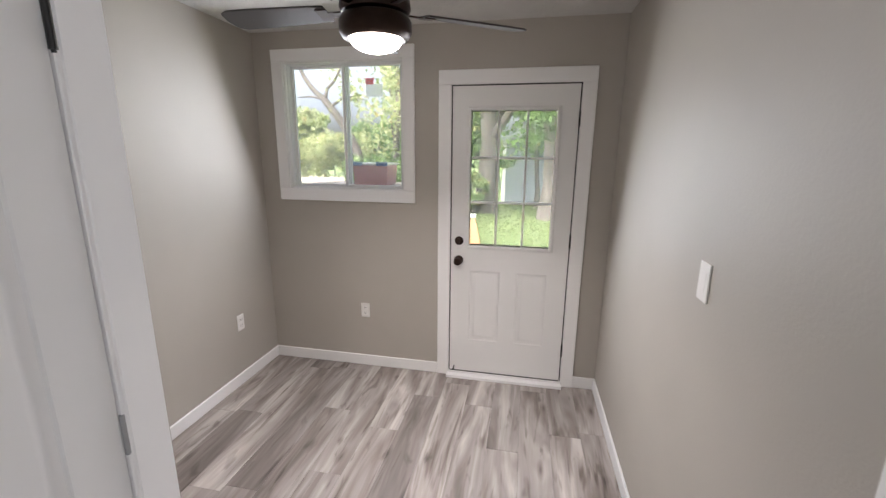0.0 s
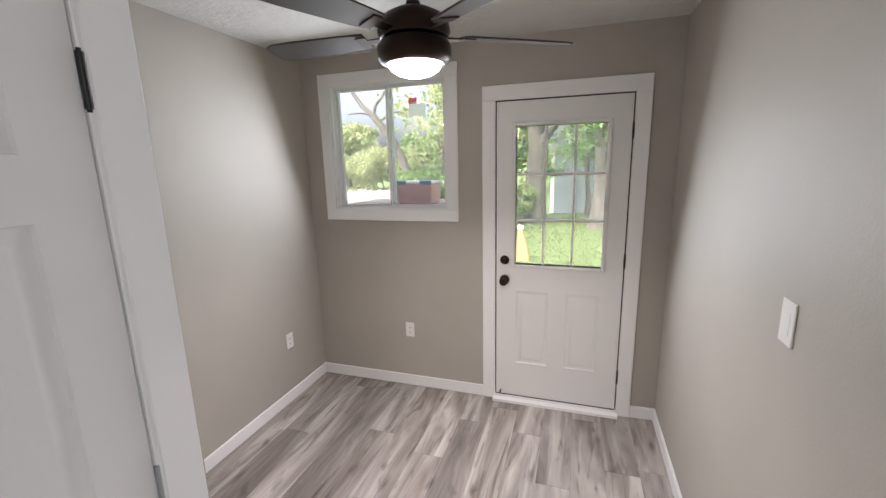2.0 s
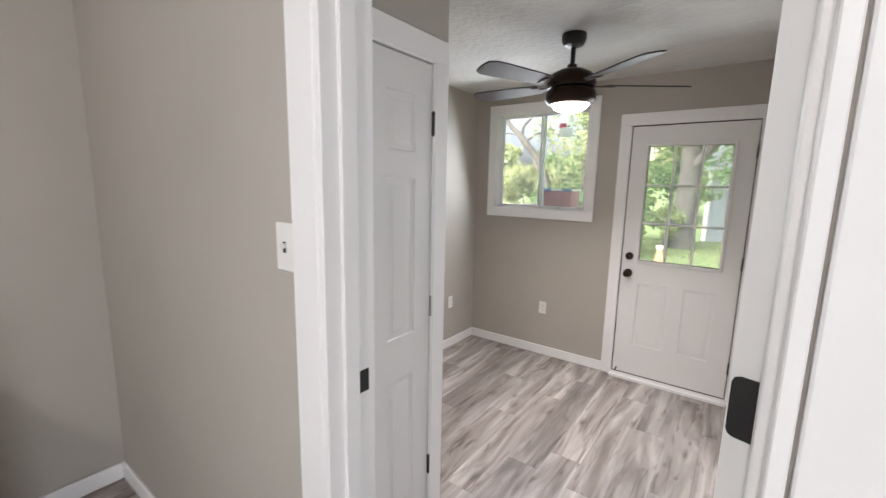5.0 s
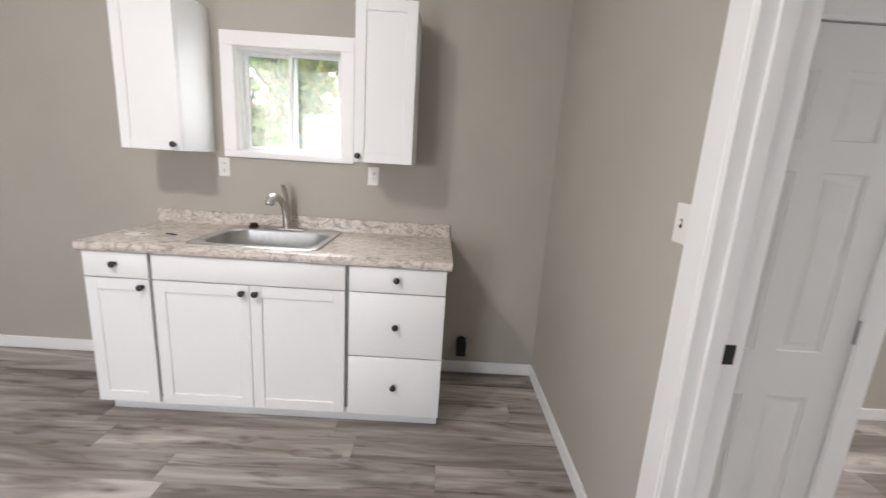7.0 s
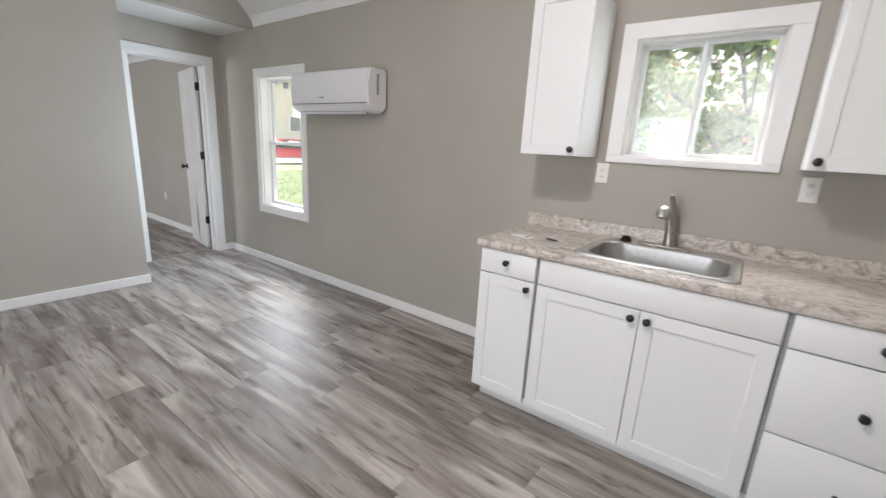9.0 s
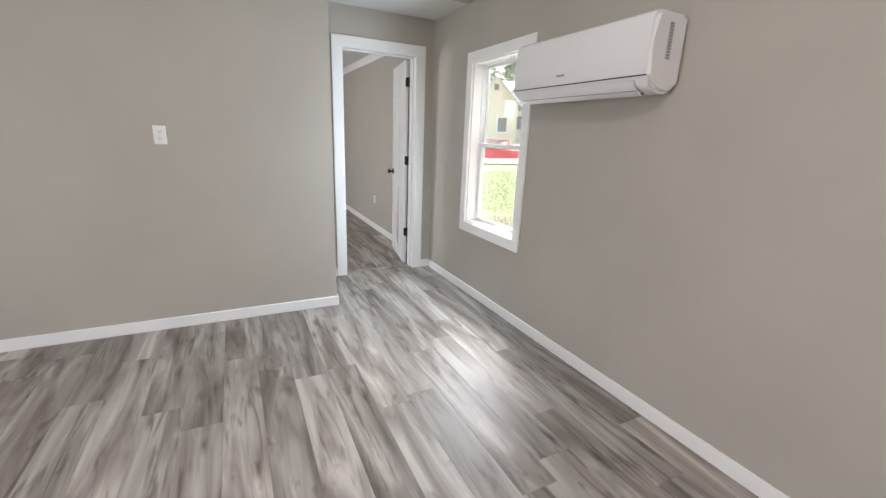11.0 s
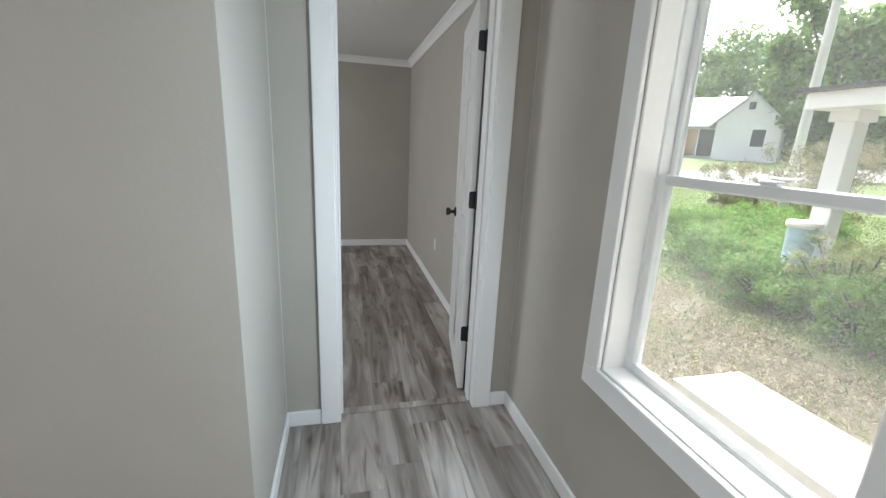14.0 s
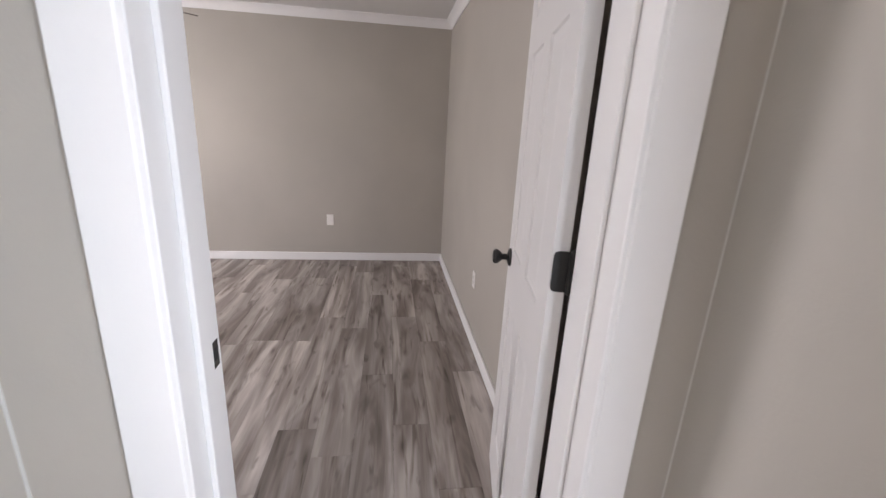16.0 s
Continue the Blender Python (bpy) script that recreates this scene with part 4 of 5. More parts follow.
fc = thing("faucet", (-1.916, -1.938, 0.94), "brushed nickel pull-out kitchen faucet on a deck plate", "faucet")
bm = bmesh.new()
box(bm, (-1.944, -2.068, 0.9385), (-1.890, -1.808, 0.949), 0.005, None, 2)
part("deck_plate", bm, NICKEL, fc)
bm = bmesh.new()
sweep(bm, [(-1.916, -1.922, 0.948), (-1.916, -1.923, 0.962), (-1.915, -1.924, 0.975), (-1.912, -1.928, 1.03), (-1.908, -1.934, 1.085), (-1.906, -1.936, 1.10)], [0.033, 0.031, 0.026, 0.0255, 0.027, 0.020], 20)
part("body", bm, NICKEL, fc)
bm = bmesh.new()
sweep(bm, [(-1.912, -1.928, 1.035), (-1.888, -1.934, 1.088), (-1.852, -1.940, 1.126), (-1.812, -1.944, 1.146), (-1.772, -1.947, 1.150)], [0.019, 0.019, 0.0185, 0.019, 0.021], 16)
part("spout", bm, NICKEL, fc)
bm = bmesh.new()
sweep(bm, [(-1.773, -1.947, 1.150), (-1.748, -1.949, 1.147), (-1.728, -1.950, 1.134), (-1.718, -1.951, 1.112)], [0.0225, 0.025, 0.0265, 0.025], 16)
part("spray_head", bm, STEEL, fc, "bright spray head")
bm = bmesh.new()
sweep(bm, [(-1.908, -1.934, 1.085), (-1.920, -1.932, 1.125), (-1.922, -1.936, 1.165), (-1.912, -1.944, 1.198), (-1.902, -1.950, 1.212)], [0.020, 0.016, 0.0135, 0.012, 0.010], 14)
part("lever", bm, NICKEL, fc, "upright lever handle")
cp = thing("sink_hole_cover", (-1.922, -2.136, 0.94), "small dark bronze cap over a spare sink hole", "cap")
bm = bmesh.new()
lathe(bm, [(0, 0), (0.030, 0), (0.031, 0.004), (0.027, 0.008), (0.022, 0.018), (0.024, 0.024), (0.018, 0.028), (0, 0.029)], (-1.922, -2.136, 0.9382), "Z", 24)
part("cap_body", bm, BRONZE, cp)

pp = thing("paper_card", (-1.55, -2.59, 0.932), "white printed card lying on the worktop", "card")
bm = bmesh.new()
box(bm, (-0.030, -0.055, 0.0), (0.030, 0.055, 0.006), 0.001, None, 1, )
bmesh.ops.transform(bm, matrix=pose(-1.555, -2.585, 0.9325, 0, 0, -14), verts=bm.verts)
part("card", bm, PAPER, pp)
bm = bmesh.new()
box(bm, (-0.012, 0.02, 0.006), (0.010, 0.036, 0.0068))
bmesh.ops.transform(bm, matrix=pose(-1.555, -2.585, 0.9325, 0, 0, -14), verts=bm.verts)
part("printed_mark", bm, INKY, pp, "small dark printed mark")
pn = thing("pen", (-1.60, -2.44, 0.932), "dark pen lying on the worktop", "pen")
bm = bmesh.new()
sweep(bm, [(-1.612, -2.475, 0.9365), (-1.607, -2.468, 0.9365), (-1.592, -2.415, 0.9365), (-1.588, -2.402, 0.9365)], [0.0015, 0.004, 0.004, 0.0035], 10)
part("barrel", bm, INKY, pn)


def wall_unit(y0, y1, ky, label):
    c = thing("wall_cabinet", (-1.83, (y0 + y1) / 2, 1.378), label, "cabinet", "kitchen wall cabinets")
    bm = bmesh.new()
    box(bm, (-1.999, y0, 1.378), (-1.681, y1, 2.180), 0.0015, None, 1)
    part("body", bm, CABINET, c)
    d = shaker("door", c, -1.660, y0 + 0.001, y1 - 0.001, 1.379, 2.179, 0.055)
    knob(d, (-1.660, ky, 1.411))
    return c


wall_unit(-2.706, -2.386, -2.418, "white wall cabinet with one shaker door and a black knob")
wall_unit(-1.472, -1.158, -1.446, "white wall cabinet with one shaker door beside the window")


# ---- outlets and switches ----
def plate(name, at, n, label, kind, material=None, w=0.070, h=0.115, group=""):
    """A wall plate whose back lies on the wall at `at`; n: the wall's outward direction in the plan."""
    t = thing(name, at, label, "outlet" if "outlet" in name else "switch", group)
    nx, ny = n
    m = Matrix.Translation(at) @ Matrix(((ny if nx == 0 else 0, nx, 0, 0), (-nx if ny == 0 else 0, ny, 0, 0), (0, 0, 1, 0), (0, 0, 0, 1)))

    def add(pname, items, mat, lab=""):
        bm = bmesh.new()
        for lo, hi, bv in items:
            box(bm, lo, hi, bv, None, 1)
        bmesh.ops.transform(bm, matrix=m, verts=bm.verts)
        return part(pname, bm, mat, t, lab)
    add("plate", [((-w / 2, 0, -h / 2), (w / 2, 0.006, h / 2), 0.003)], material or PLASTIC)
    if kind == "outlet":
        for s in (-1, 1):
            add("socket", [((-0.016, 0.005, s * 0.0195 - 0.014), (0.016, 0.008, s * 0.0195 + 0.014), 0.003)], material or PLASTIC)
            add("slots", [((-0.0075, 0.0079, s * 0.0195 - 0.002), (-0.0050, 0.0083, s * 0.0195 + 0.007), 0), ((0.0050, 0.0079, s * 0.0195 - 0.002), (0.0075, 0.0083, s * 0.0195 + 0.006), 0),
                          ((-0.0022, 0.0079, s * 0.0195 - 0.010), (0.0022, 0.0083, s * 0.0195 - 0.006), 0)], SLOT, "dark contact slots")
    elif kind == "toggle":
        add("surround", [((-0.006, 0.006, -0.013), (0.006, 0.0066, 0.013), 0)], SLOT)
        add("toggle", [((-0.0045, 0.006, -0.002), (0.0045, 0.018, 0.009), 0.001)], PLASTIC)
    elif kind == "rocker":
        add("rocker", [((-0.0165, 0.005, -0.033), (0.0165, 0.0070, 0.033), 0.001)], PLASTIC)
    return t


plate("wall_outlet", (-1.173, 2.76, 0.290), (0, -1), "white duplex outlet on the end wall", "outlet", group="duplex outlets")
plate("wall_outlet", (-1.96, 2.348, 0.285), (1, 0), "white duplex outlet on the side wall", "outlet", group="duplex outlets")
plate("wall_outlet", (-2.0, -2.338, 1.292), (1, 0), "white outlet under the wall cabinet", "outlet", group="duplex outlets")
plate("wall_outlet", (-2.0, -1.416, 1.290), (1, 0), "white outlet under the wall cabinet", "outlet", group="duplex outlets")
plate("wall_outlet", (0.244, -5.985, 1.326), (0, 1), "white duplex outlet on the partition wall", "outlet", group="duplex outlets")
plate("wall_outlet", (-2.0, -8.663, 0.446), (1, 0), "white duplex outlet in the bedroom", "outlet", group="duplex outlets")
plate("wall_outlet", (-0.806, -10.46, 0.442), (0, 1), "white blank outlet plate on the bedroom end wall", "blank", group="duplex outlets")
plate("light_switch", (0.55, 1.270, 1.096), (-1, 0), "white rocker light switch", "rocker", None, 0.074, 0.122)
plate("light_switch", (-0.562, -0.30, 1.286), (0, -1), "white toggle light switch beside the door trim", "toggle")

dr = thing("range_outlet", (-1.98, -0.795, 0.19), "black surface-mounted range receptacle above the baseboard", "outlet")
bm = bmesh.new()
prof = [(-0.032, -0.062), (0.032, -0.062), (0.032, 0.034)] + [(0.032 * math.cos(radians(a)), 0.034 + 0.032 * math.sin(radians(a))) for a in range(20, 180, 20)] + [(-0.032, 0.034)]
vs = extrude_poly(bm, [(-1.999, -0.795 + y, 0.195 + z) for y, z in prof], (0.050, 0, 0))
bmesh.ops.bevel(bm, geom=[e for e in bm.edges if all(v.co.x > -1.96 for v in e.verts)], offset=0.008, segments=2, affect="EDGES")
part("housing", bm, BLACK, dr)
for a in (-0.012, 0.012):
    part("slot", boxes(((-1.9495, -0.795 + a - 0.002, 0.196), (-1.9485, -0.795 + a + 0.002, 0.214))), SLOT, dr)

# ---- air conditioner ----
ac = thing("air_conditioner", (-1.9, -4.57, 1.61), "white wall-mounted mini-split air conditioner partly over the window trim", "air conditioner")
AY0, AY1 = -5.065, -4.078
bm = bmesh.new()
prof = [(-1.980, 1.640), (-1.93, 1.612), (-1.862, 1.616), (-1.815, 1.640), (-1.793, 1.676), (-1.788, 1.684), (-1.786, 1.80), (-1.790, 1.900), (-1.800, 1.932), (-1.822, 1.944), (-1.980, 1.944)]
extrude_poly(bm, [(x, AY0, z) for x, z in prof], (0, AY1 - AY0, 0))
ends = [e for e in bm.edges if abs(e.verts[0].co.y - e.verts[1].co.y) < 1e-5 and max(e.verts[0].co.x, e.verts[1].co.x) > -1.975]
bmesh.ops.bevel(bm, geom=ends, offset=0.016, segments=3, affect="EDGES")
part("housing", bm, ACPLASTIC, ac)
bm = bmesh.new()
box(bm, (-1.796, AY0 + 0.012, 1.6800), (-1.7853, AY1 - 0.012, 1.6845), 0.001, None, 1)
part("panel_gap", bm, SLOT, ac, "dark line under the front panel")
bm = bmesh.new()
extrude_poly(bm, [(x, AY0 + 0.075, z) for x, z in ((-1.856, 1.610), (-1.812, 1.634), (-1.795, 1.664), (-1.790, 1.662), (-1.808, 1.630), (-1.856, 1.604))], (0, AY1 - AY0 - 0.15, 0))
part("air_flap", bm, ACPLASTIC, ac, "white louvre flap")
part("flap_gap", boxes(((-1.862, AY0 + 0.07, 1.6075), (-1.855, AY1 - 0.07, 1.6165))), SLOT, ac, "dark line behind the flap")
part("flap_seam", boxes(((-1.8205, AY0 + 0.07, 1.6208), (-1.8165, AY1 - 0.07, 1.6240))), GAP, ac, "grey seam along the flap")
bm = bmesh.new()
for k in range(12):
    box(bm, (-1.902, AY1 - 0.001, 1.752 + k * 0.0125), (-1.876, AY1 + 0.0015, 1.762 + k * 0.0125))
part("side_grille", bm, GAP, ac, "grey side grille slots")
bm = bmesh.new()
box(bm, (-1.7866, -4.665, 1.726), (-1.7852, -4.605, 1.736))
part("maker_mark", bm, GAP, ac, "small grey printed mark")
part("mounting_plate", boxes(((-1.999, AY0 + 0.06, 1.66), (-1.979, AY1 - 0.06, 1.93))), GAP, ac, "metal mounting plate on the wall")


# ---- ceiling fans ----
def fan(at, turn, label, rod=0.165):
    """A five-blade fan; at: where its canopy meets the ceiling."""
    f = thing("ceiling_fan", at, label, "fan")
    x, y, z = at
    bm = bmesh.new()
    lathe(bm, [(0, 0), (0.066, 0), (0.068, -0.012), (0.066, -0.040), (0.054, -0.062), (0.024, -0.072), (0, -0.072)], at, "Z", 32)
    part("canopy", bm, BLACK, f)
    bm = bmesh.new()
    tube(bm, (x, y, z - 0.07), (x, y, z - rod - 0.01), 0.0135, None, 16)
    part("downrod", bm, BLACK, f)
    t = z - rod
    bm = bmesh.new()
    lathe(bm, [(0, 0), (0.028, 0), (0.032, -0.022), (0.075, -0.030), (0.120, -0.052), (0.143, -0.082), (0.147, -0.110), (0.138, -0.128), (0.105, -0.134), (0, -0.134)], (x, y, t), "Z", 40, 0.94)
    part("motor_housing", bm, BRONZE, f, "domed dark bronze motor housing")
    bm = bmesh.new()
    lathe(bm, [(0, -0.134), (0.118, -0.134), (0.140, -0.142), (0.150, -0.160), (0.150, -0.196), (0.138, -0.214), (0.122, -0.222), (0.112, -0.218), (0, -0.212)], (x, y, t), "Z", 40, 0.94)
    part("light_fitter", bm, BRONZE, f, "dark bronze light ring")
    bm = bmesh.new()
    lathe(bm, [(0.112, -0.216), (0.109, -0.226), (0.097, -0.242), (0.073, -0.256), (0.040, -0.265), (0.0, -0.268)], (x, y, t), "Z", 40, 0.94)
    part("light_globe", bm, GLOBE, f, "lit frosted glass bowl")
    for k in range(5):
        a = radians(turn + 72 * k)
        m = Matrix.Translation((x, y, t - 0.118)) @ Matrix.Rotation(a, 4, "Z") @ Matrix.Rotation(radians(12), 4, "X")
        bm = bmesh.new()
        box(bm, (0.12, -0.018, -0.004), (0.20, 0.018, 0.002), 0.002, None, 1)
        box(bm, (0.19, -0.040, -0.004), (0.24, 0.040, 0.001), 0.002, None, 1)
        bmesh.ops.transform(bm, matrix=m, verts=bm.verts)
        iron = part("blade_iron", bm, BRONZE, f)
        bm = bmesh.new()
        pts = [(0.20, -0.052), (0.30, -0.060), (0.52, -0.072), (0.62, -0.072), (0.655, -0.052), (0.665, 0.0), (0.655, 0.052), (0.62, 0.068), (0.52, 0.068), (0.30, 0.058), (0.20, 0.050)]
        extrude_poly(bm, [(px, py, 0.002) for px, py in pts], (0, 0, 0.007))
        bmesh.ops.transform(bm, matrix=m, verts=bm.verts)
        part("blade", bm, BLADE, f, "dark wood blade")
    return f


fan((-0.61, 1.60, CEIL_A), 106, "dark bronze five-blade ceiling fan with a lit bowl")
# only a blade shows; the glowing bowl is assumed
fan((0.50, -9.32, CEIL_B), 230, "dark bronze five-blade bedroom ceiling fan with an assumed lit bowl", 0.15)
kl = thing("ceiling_light", (0.25, -2.40, CEIL_K), "round white ceiling light over the kitchen", "light")
bm = bmesh.new()
lathe(bm, [(0, 0), (0.15, 0), (0.16, -0.02), (0.15, -0.03), (0, -0.03)], (0.25, -2.40, CEIL_K), "Z", 32)
part("base", bm, TRIM, kl)


# ---- outside ----
def ground_height(x, y):
    d = math.hypot(x + 2, y + 5)
    s = min(1.0, max(0.0, (d - 16.0) / 24.0))
    base = -0.50 if y < 0 else -0.42
    return base + (1.8 * s * s * (3 - 2 * s) if x < -3 and y < -6 else (0.5 * s if y < 3 else 0.15 * s))


def ground():
    steps = [-400, -160, -80, -55] + [-45 + 1.5 * k for k in range(41)] + [25, 40, 80, 160, 400]
    xs, ys = steps, [-400, -160, -80, -60] + [-52 + 1.5 * k for k in range(60)] + [60, 100, 200, 400]
    verts = [(x, y, ground_height(x, y) + 0.05 * noise.noise((x * 0.6, y * 0.6, 0))) for y in ys for x in xs]
    n = len(xs)
    faces = [(j * n + i, j * n + i + 1, (j + 1) * n + i + 1, (j + 1) * n + i) for j in range(len(ys) - 1) for i in range(n - 1)
             if not (xs[i] > -1.9 and xs[i + 1] < 3.0 and ys[j] > -10.2 and ys[j + 1] < 2.5)]
    me = bpy.data.meshes.new("ground")
    me.from_pydata(verts, [], faces)
    me.materials.append(GROUND)
    for p in me.polygons:
        p.use_smooth = True
    return tagged(new("ground", me), "patchy lawn with bare dirt beside the house", "ground", "", "structure")


ground()


def leaf_mesh(name, centers, size, mat_, seed, droop=0.3, wide=0.30):
    """Many small folded leaves, one at each centre."""
    rng = np.random.default_rng(seed)
    n = len(centers)
    u = rng.normal(size=(n, 3))
    u[:, 2] -= droop
    u /= np.linalg.norm(u, axis=1)[:, None]
    w = rng.normal(size=(n, 3))
    v = np.cross(u, w)
    v /= np.linalg.norm(v, axis=1)[:, None]
    k = np.cross(u, v)
    s = size * rng.uniform(0.6, 1.25, n)[:, None]
    c = np.asarray(centers)
    pts = np.stack([c - u * s * 0.5, c + v * s * wide + k * s * 0.08, c + u * s * 0.5, c - v * s * wide + k * s * 0.08], axis=1).reshape(-1, 3)
    idx = np.arange(n) * 4
    faces = np.stack([np.stack([idx, idx + 1, idx + 2], 1), np.stack([idx, idx + 2, idx + 3], 1)], 1).reshape(-1, 3)
    me = bpy.data.meshes.new(name)
    me.from_pydata(pts.tolist(), [], faces.tolist())
    me.materials.append(mat_)
    return me


def hang(name, me, parent, label=""):
    ob = new(name, me)
    ob.parent = parent
    ob.matrix_parent_inverse = parent.matrix_basis.inverted()
    if label:
        ob["label"] = label
    return ob


def clumps(rng, blobs, per):
    """Leaf centres in soft uneven clumps: blobs of (x, y, z, radius)."""
    out = []
    for x, y, z, r in blobs:
        d = np.clip(rng.normal(size=(per, 3)), -2.2, 2.2)
        out.append(np.array((x, y, z)) + d * r * np.array((0.62, 0.62, 0.5)) * rng.uniform(0.7, 1.2, 3))
    return np.concatenate(out)


def tree(at, height, spread, trunk_r, seed, mat_, leaf, per, nclump, label, crown_from=0.4, lean=(0, 0), shift=(0, 0)):
    rng = np.random.default_rng(seed)
    t = thing("tree", at, label, "tree")
    x, y, z = at
    top = Vector((x + lean[0], y + lean[1], z + height * 0.8))
    bm = bmesh.new()
    path = [Vector((x, y, z - 0.1)).lerp(top, k / 6) + Vector((math.sin(k * 1.7 + seed) * 0.06, math.cos(k * 2.1 + seed) * 0.06, 0)) * (height / 6) * (k > 0) for k in range(7)]
    sweep(bm, path, [trunk_r * (1.25 if k == 0 else 1.0 - 0.12 * k) for k in range(7)], 14)
    part("trunk", bm, BARK, t, "rough grey-brown bark")
    blobs = []
    for k in range(nclump):
        a = rng.uniform(0, 2 * math.pi)
        h = rng.uniform(crown_from, 1.0)
        r = spread * math.sqrt(rng.random()) * (1.1 - 0.5 * abs(h - 0.65))
        blobs.append((x + lean[0] * h + shift[0] + r * math.cos(a), y + lean[1] * h + shift[1] + r * math.sin(a), z + height * h, spread * rng.uniform(0.16, 0.34)))
    for k in range(6):
        b = blobs[k * nclump // 6]
        i = 2 + k % 4
        p0 = path[i]
        p2 = Vector(b[:3])
        bm = bmesh.new()
        mid = p0.lerp(p2, 0.5) + Vector((0, 0, 0.08 * height))
        sweep(bm, [p0, p0.lerp(mid, 0.5), mid, p2], [trunk_r * 0.42, trunk_r * 0.32, trunk_r * 0.22, trunk_r * 0.07], 8)
        part("limb", bm, BARK, t)
    hang("crown", leaf_mesh("crown", clumps(rng, blobs, per), leaf, mat_, seed), t, "loose leafy crown")
    return t


def bush(at, sx, sy, h, seed, mat_, leaf, per, nclump, label, name="bush", loose=1.0, wide=0.30):
    rng = np.random.default_rng(seed)
    t = thing(name, at, label, "bush")
    x, y, z = at
    blobs = [(x + rng.uniform(-1, 1) * sx * 0.8, y + rng.uniform(-1, 1) * sy * 0.8, z + h * rng.uniform(0.15, 0.85), min(sx, sy, h) * loose * rng.uniform(0.25, 0.45)) for _ in range(nclump)]
    bm = bmesh.new()
    for b in blobs[::2]:
        sweep(bm, [(x + (b[0] - x) * 0.3, y + (b[1] - y) * 0.3, z - 0.05), ((x + b[0]) / 2, (y + b[1]) / 2, z + (b[2] - z) * 0.5), b[:3]], [0.018, 0.012, 0.005], 6)
    part("stems", bm, BARK, t)
    hang("leaves", leaf_mesh("leaves", clumps(rng, blobs, per), leaf, mat_, seed, 0.3, wide), t)
    return t


# north side: back yard
GN = -0.42
tree((-1.30, 13.6, GN), 9.0, 3.4, 0.36, 11, LEAF, 0.19, 200, 26, "thick grey tree trunk with ivy and high leaves", 0.42)
tree((0.62, 12.5, GN), 8.0, 2.6, 0.26, 12, LEAF, 0.18, 200, 24, "dark tree trunk with drooping green branches", 0.30)
tree((0.35, 15.0, GN), 5.2, 1.9, 0.10, 19, LEAF_WEED, 0.17, 170, 30, "pale green tree hanging over the shed", 0.28)
bare = thing("tree", (-4.5, 11.4, GN), "leaning bare tree with forked grey limbs", "tree")
for nm, path, radii in (("trunk", ((-4.5, 11.4, GN - 0.1), (-4.62, 11.4, 0.7), (-4.82, 11.3, 1.6), (-5.15, 11.2, 2.3), (-5.62, 11.1, 2.92)), (0.17, 0.15, 0.13, 0.115, 0.095)),
                        ("limb", ((-5.62, 11.1, 2.92), (-5.95, 11.1, 3.2), (-6.19, 11.1, 3.53), (-6.5, 11.1, 4.2)), (0.08, 0.07, 0.06, 0.03)),
                        ("limb", ((-5.60, 11.1, 2.90), (-5.53, 11.1, 3.2), (-5.30, 11.1, 3.4), (-5.05, 11.1, 3.8)), (0.06, 0.05, 0.04, 0.02)),
                        ("limb", ((-5.62, 11.1, 2.92), (-5.95, 11.0, 3.0), (-6.35, 11.0, 2.98)), (0.035, 0.03, 0.015)),
                        ("limb", ((-5.45, 11.1, 2.72), (-5.15, 11.2, 2.96), (-4.8, 11.2, 3.0), (-4.4, 11.2, 2.9)), (0.045, 0.035, 0.03, 0.015))):
    bm = bmesh.new()
    sweep(bm, path, radii, 10)
    part(nm, bm, BARK, bare)
tree((-4.0, 12.6, GN), 7.5, 2.0, 0.13, 14, LEAF_PALE, 0.15, 130, 26, "slim tree with pale yellow-green leaves", 0.25)
bush((-7.6, 11.6, GN), 2.0, 1.0, 2.9, 15, LEAF_PALE, 0.11, 190, 60, "loose yellow-green shrub by the fence", "bush", 0.7, 0.2)
bush((-5.7, 12.4, GN), 1.3, 0.8, 2.8, 20, LEAF_PALE, 0.11, 170, 48, "loose yellow-green shrub behind the fence", "bush", 0.7, 0.2)
bush((-3.9, 10.6, GN), 1.0, 0.8, 1.9, 16, LEAF, 0.11, 480, 22, "green shrub in the back yard")
bush((-3.0, 11.0, GN), 1.1, 0.8, 1.7, 18, LEAF, 0.11, 420, 16, "green shrub beside the slim tree")
bush((-1.75, 13.1, GN), 0.7, 0.4, 1.9, 17, LEAF_VINE, 0.10, 240, 14, "ivy growing round the tree foot", "ivy")
for i, (x, y, s) in enumerate(((-16, 27, 3), (-11, 30, 2.5), (-1, 30, 7), (6, 27, 6), (13, 25, 6), (-22, 22, 3), (2.8, 21, 5), (-4.6, 24, 5))):
    tree((x, y, GN), s * 1.5 if s < 4 else 8 + s * 0.5, s * 0.75, 0.28, 30 + i, LEAF if i % 2 else LEAF_PALE, 0.36, 210, 40, "broad green tree behind the yard", 0.12)


def board_fence(x0, x1, y, z, top, label):
    f = thing("fence", ((x0 + x1) / 2, y, z), label, "fence")
    rng = random.Random(4)
    n = int((x1 - x0) / 0.15)
    for k in range(n):
        x = x0 + k * 0.15
        bm = bmesh.new()
        h = top + rng.uniform(-0.03, 0.03)
        extrude_poly(bm, [(x, y, z), (x + 0.14, y, z), (x + 0.14, y, h - 0.04), (x + 0.10, y, h), (x + 0.04, y, h), (x, y, h - 0.04)], (0, 0.018, 0))
        part("board", bm, FENCEWOOD, f)
    for zz in (0.3, 1.1):
        part("rail", boxes(((x0, y + 0.019, z + zz), (x1, y + 0.06, z + zz + 0.09))), FENCEWOOD, f)
    return f


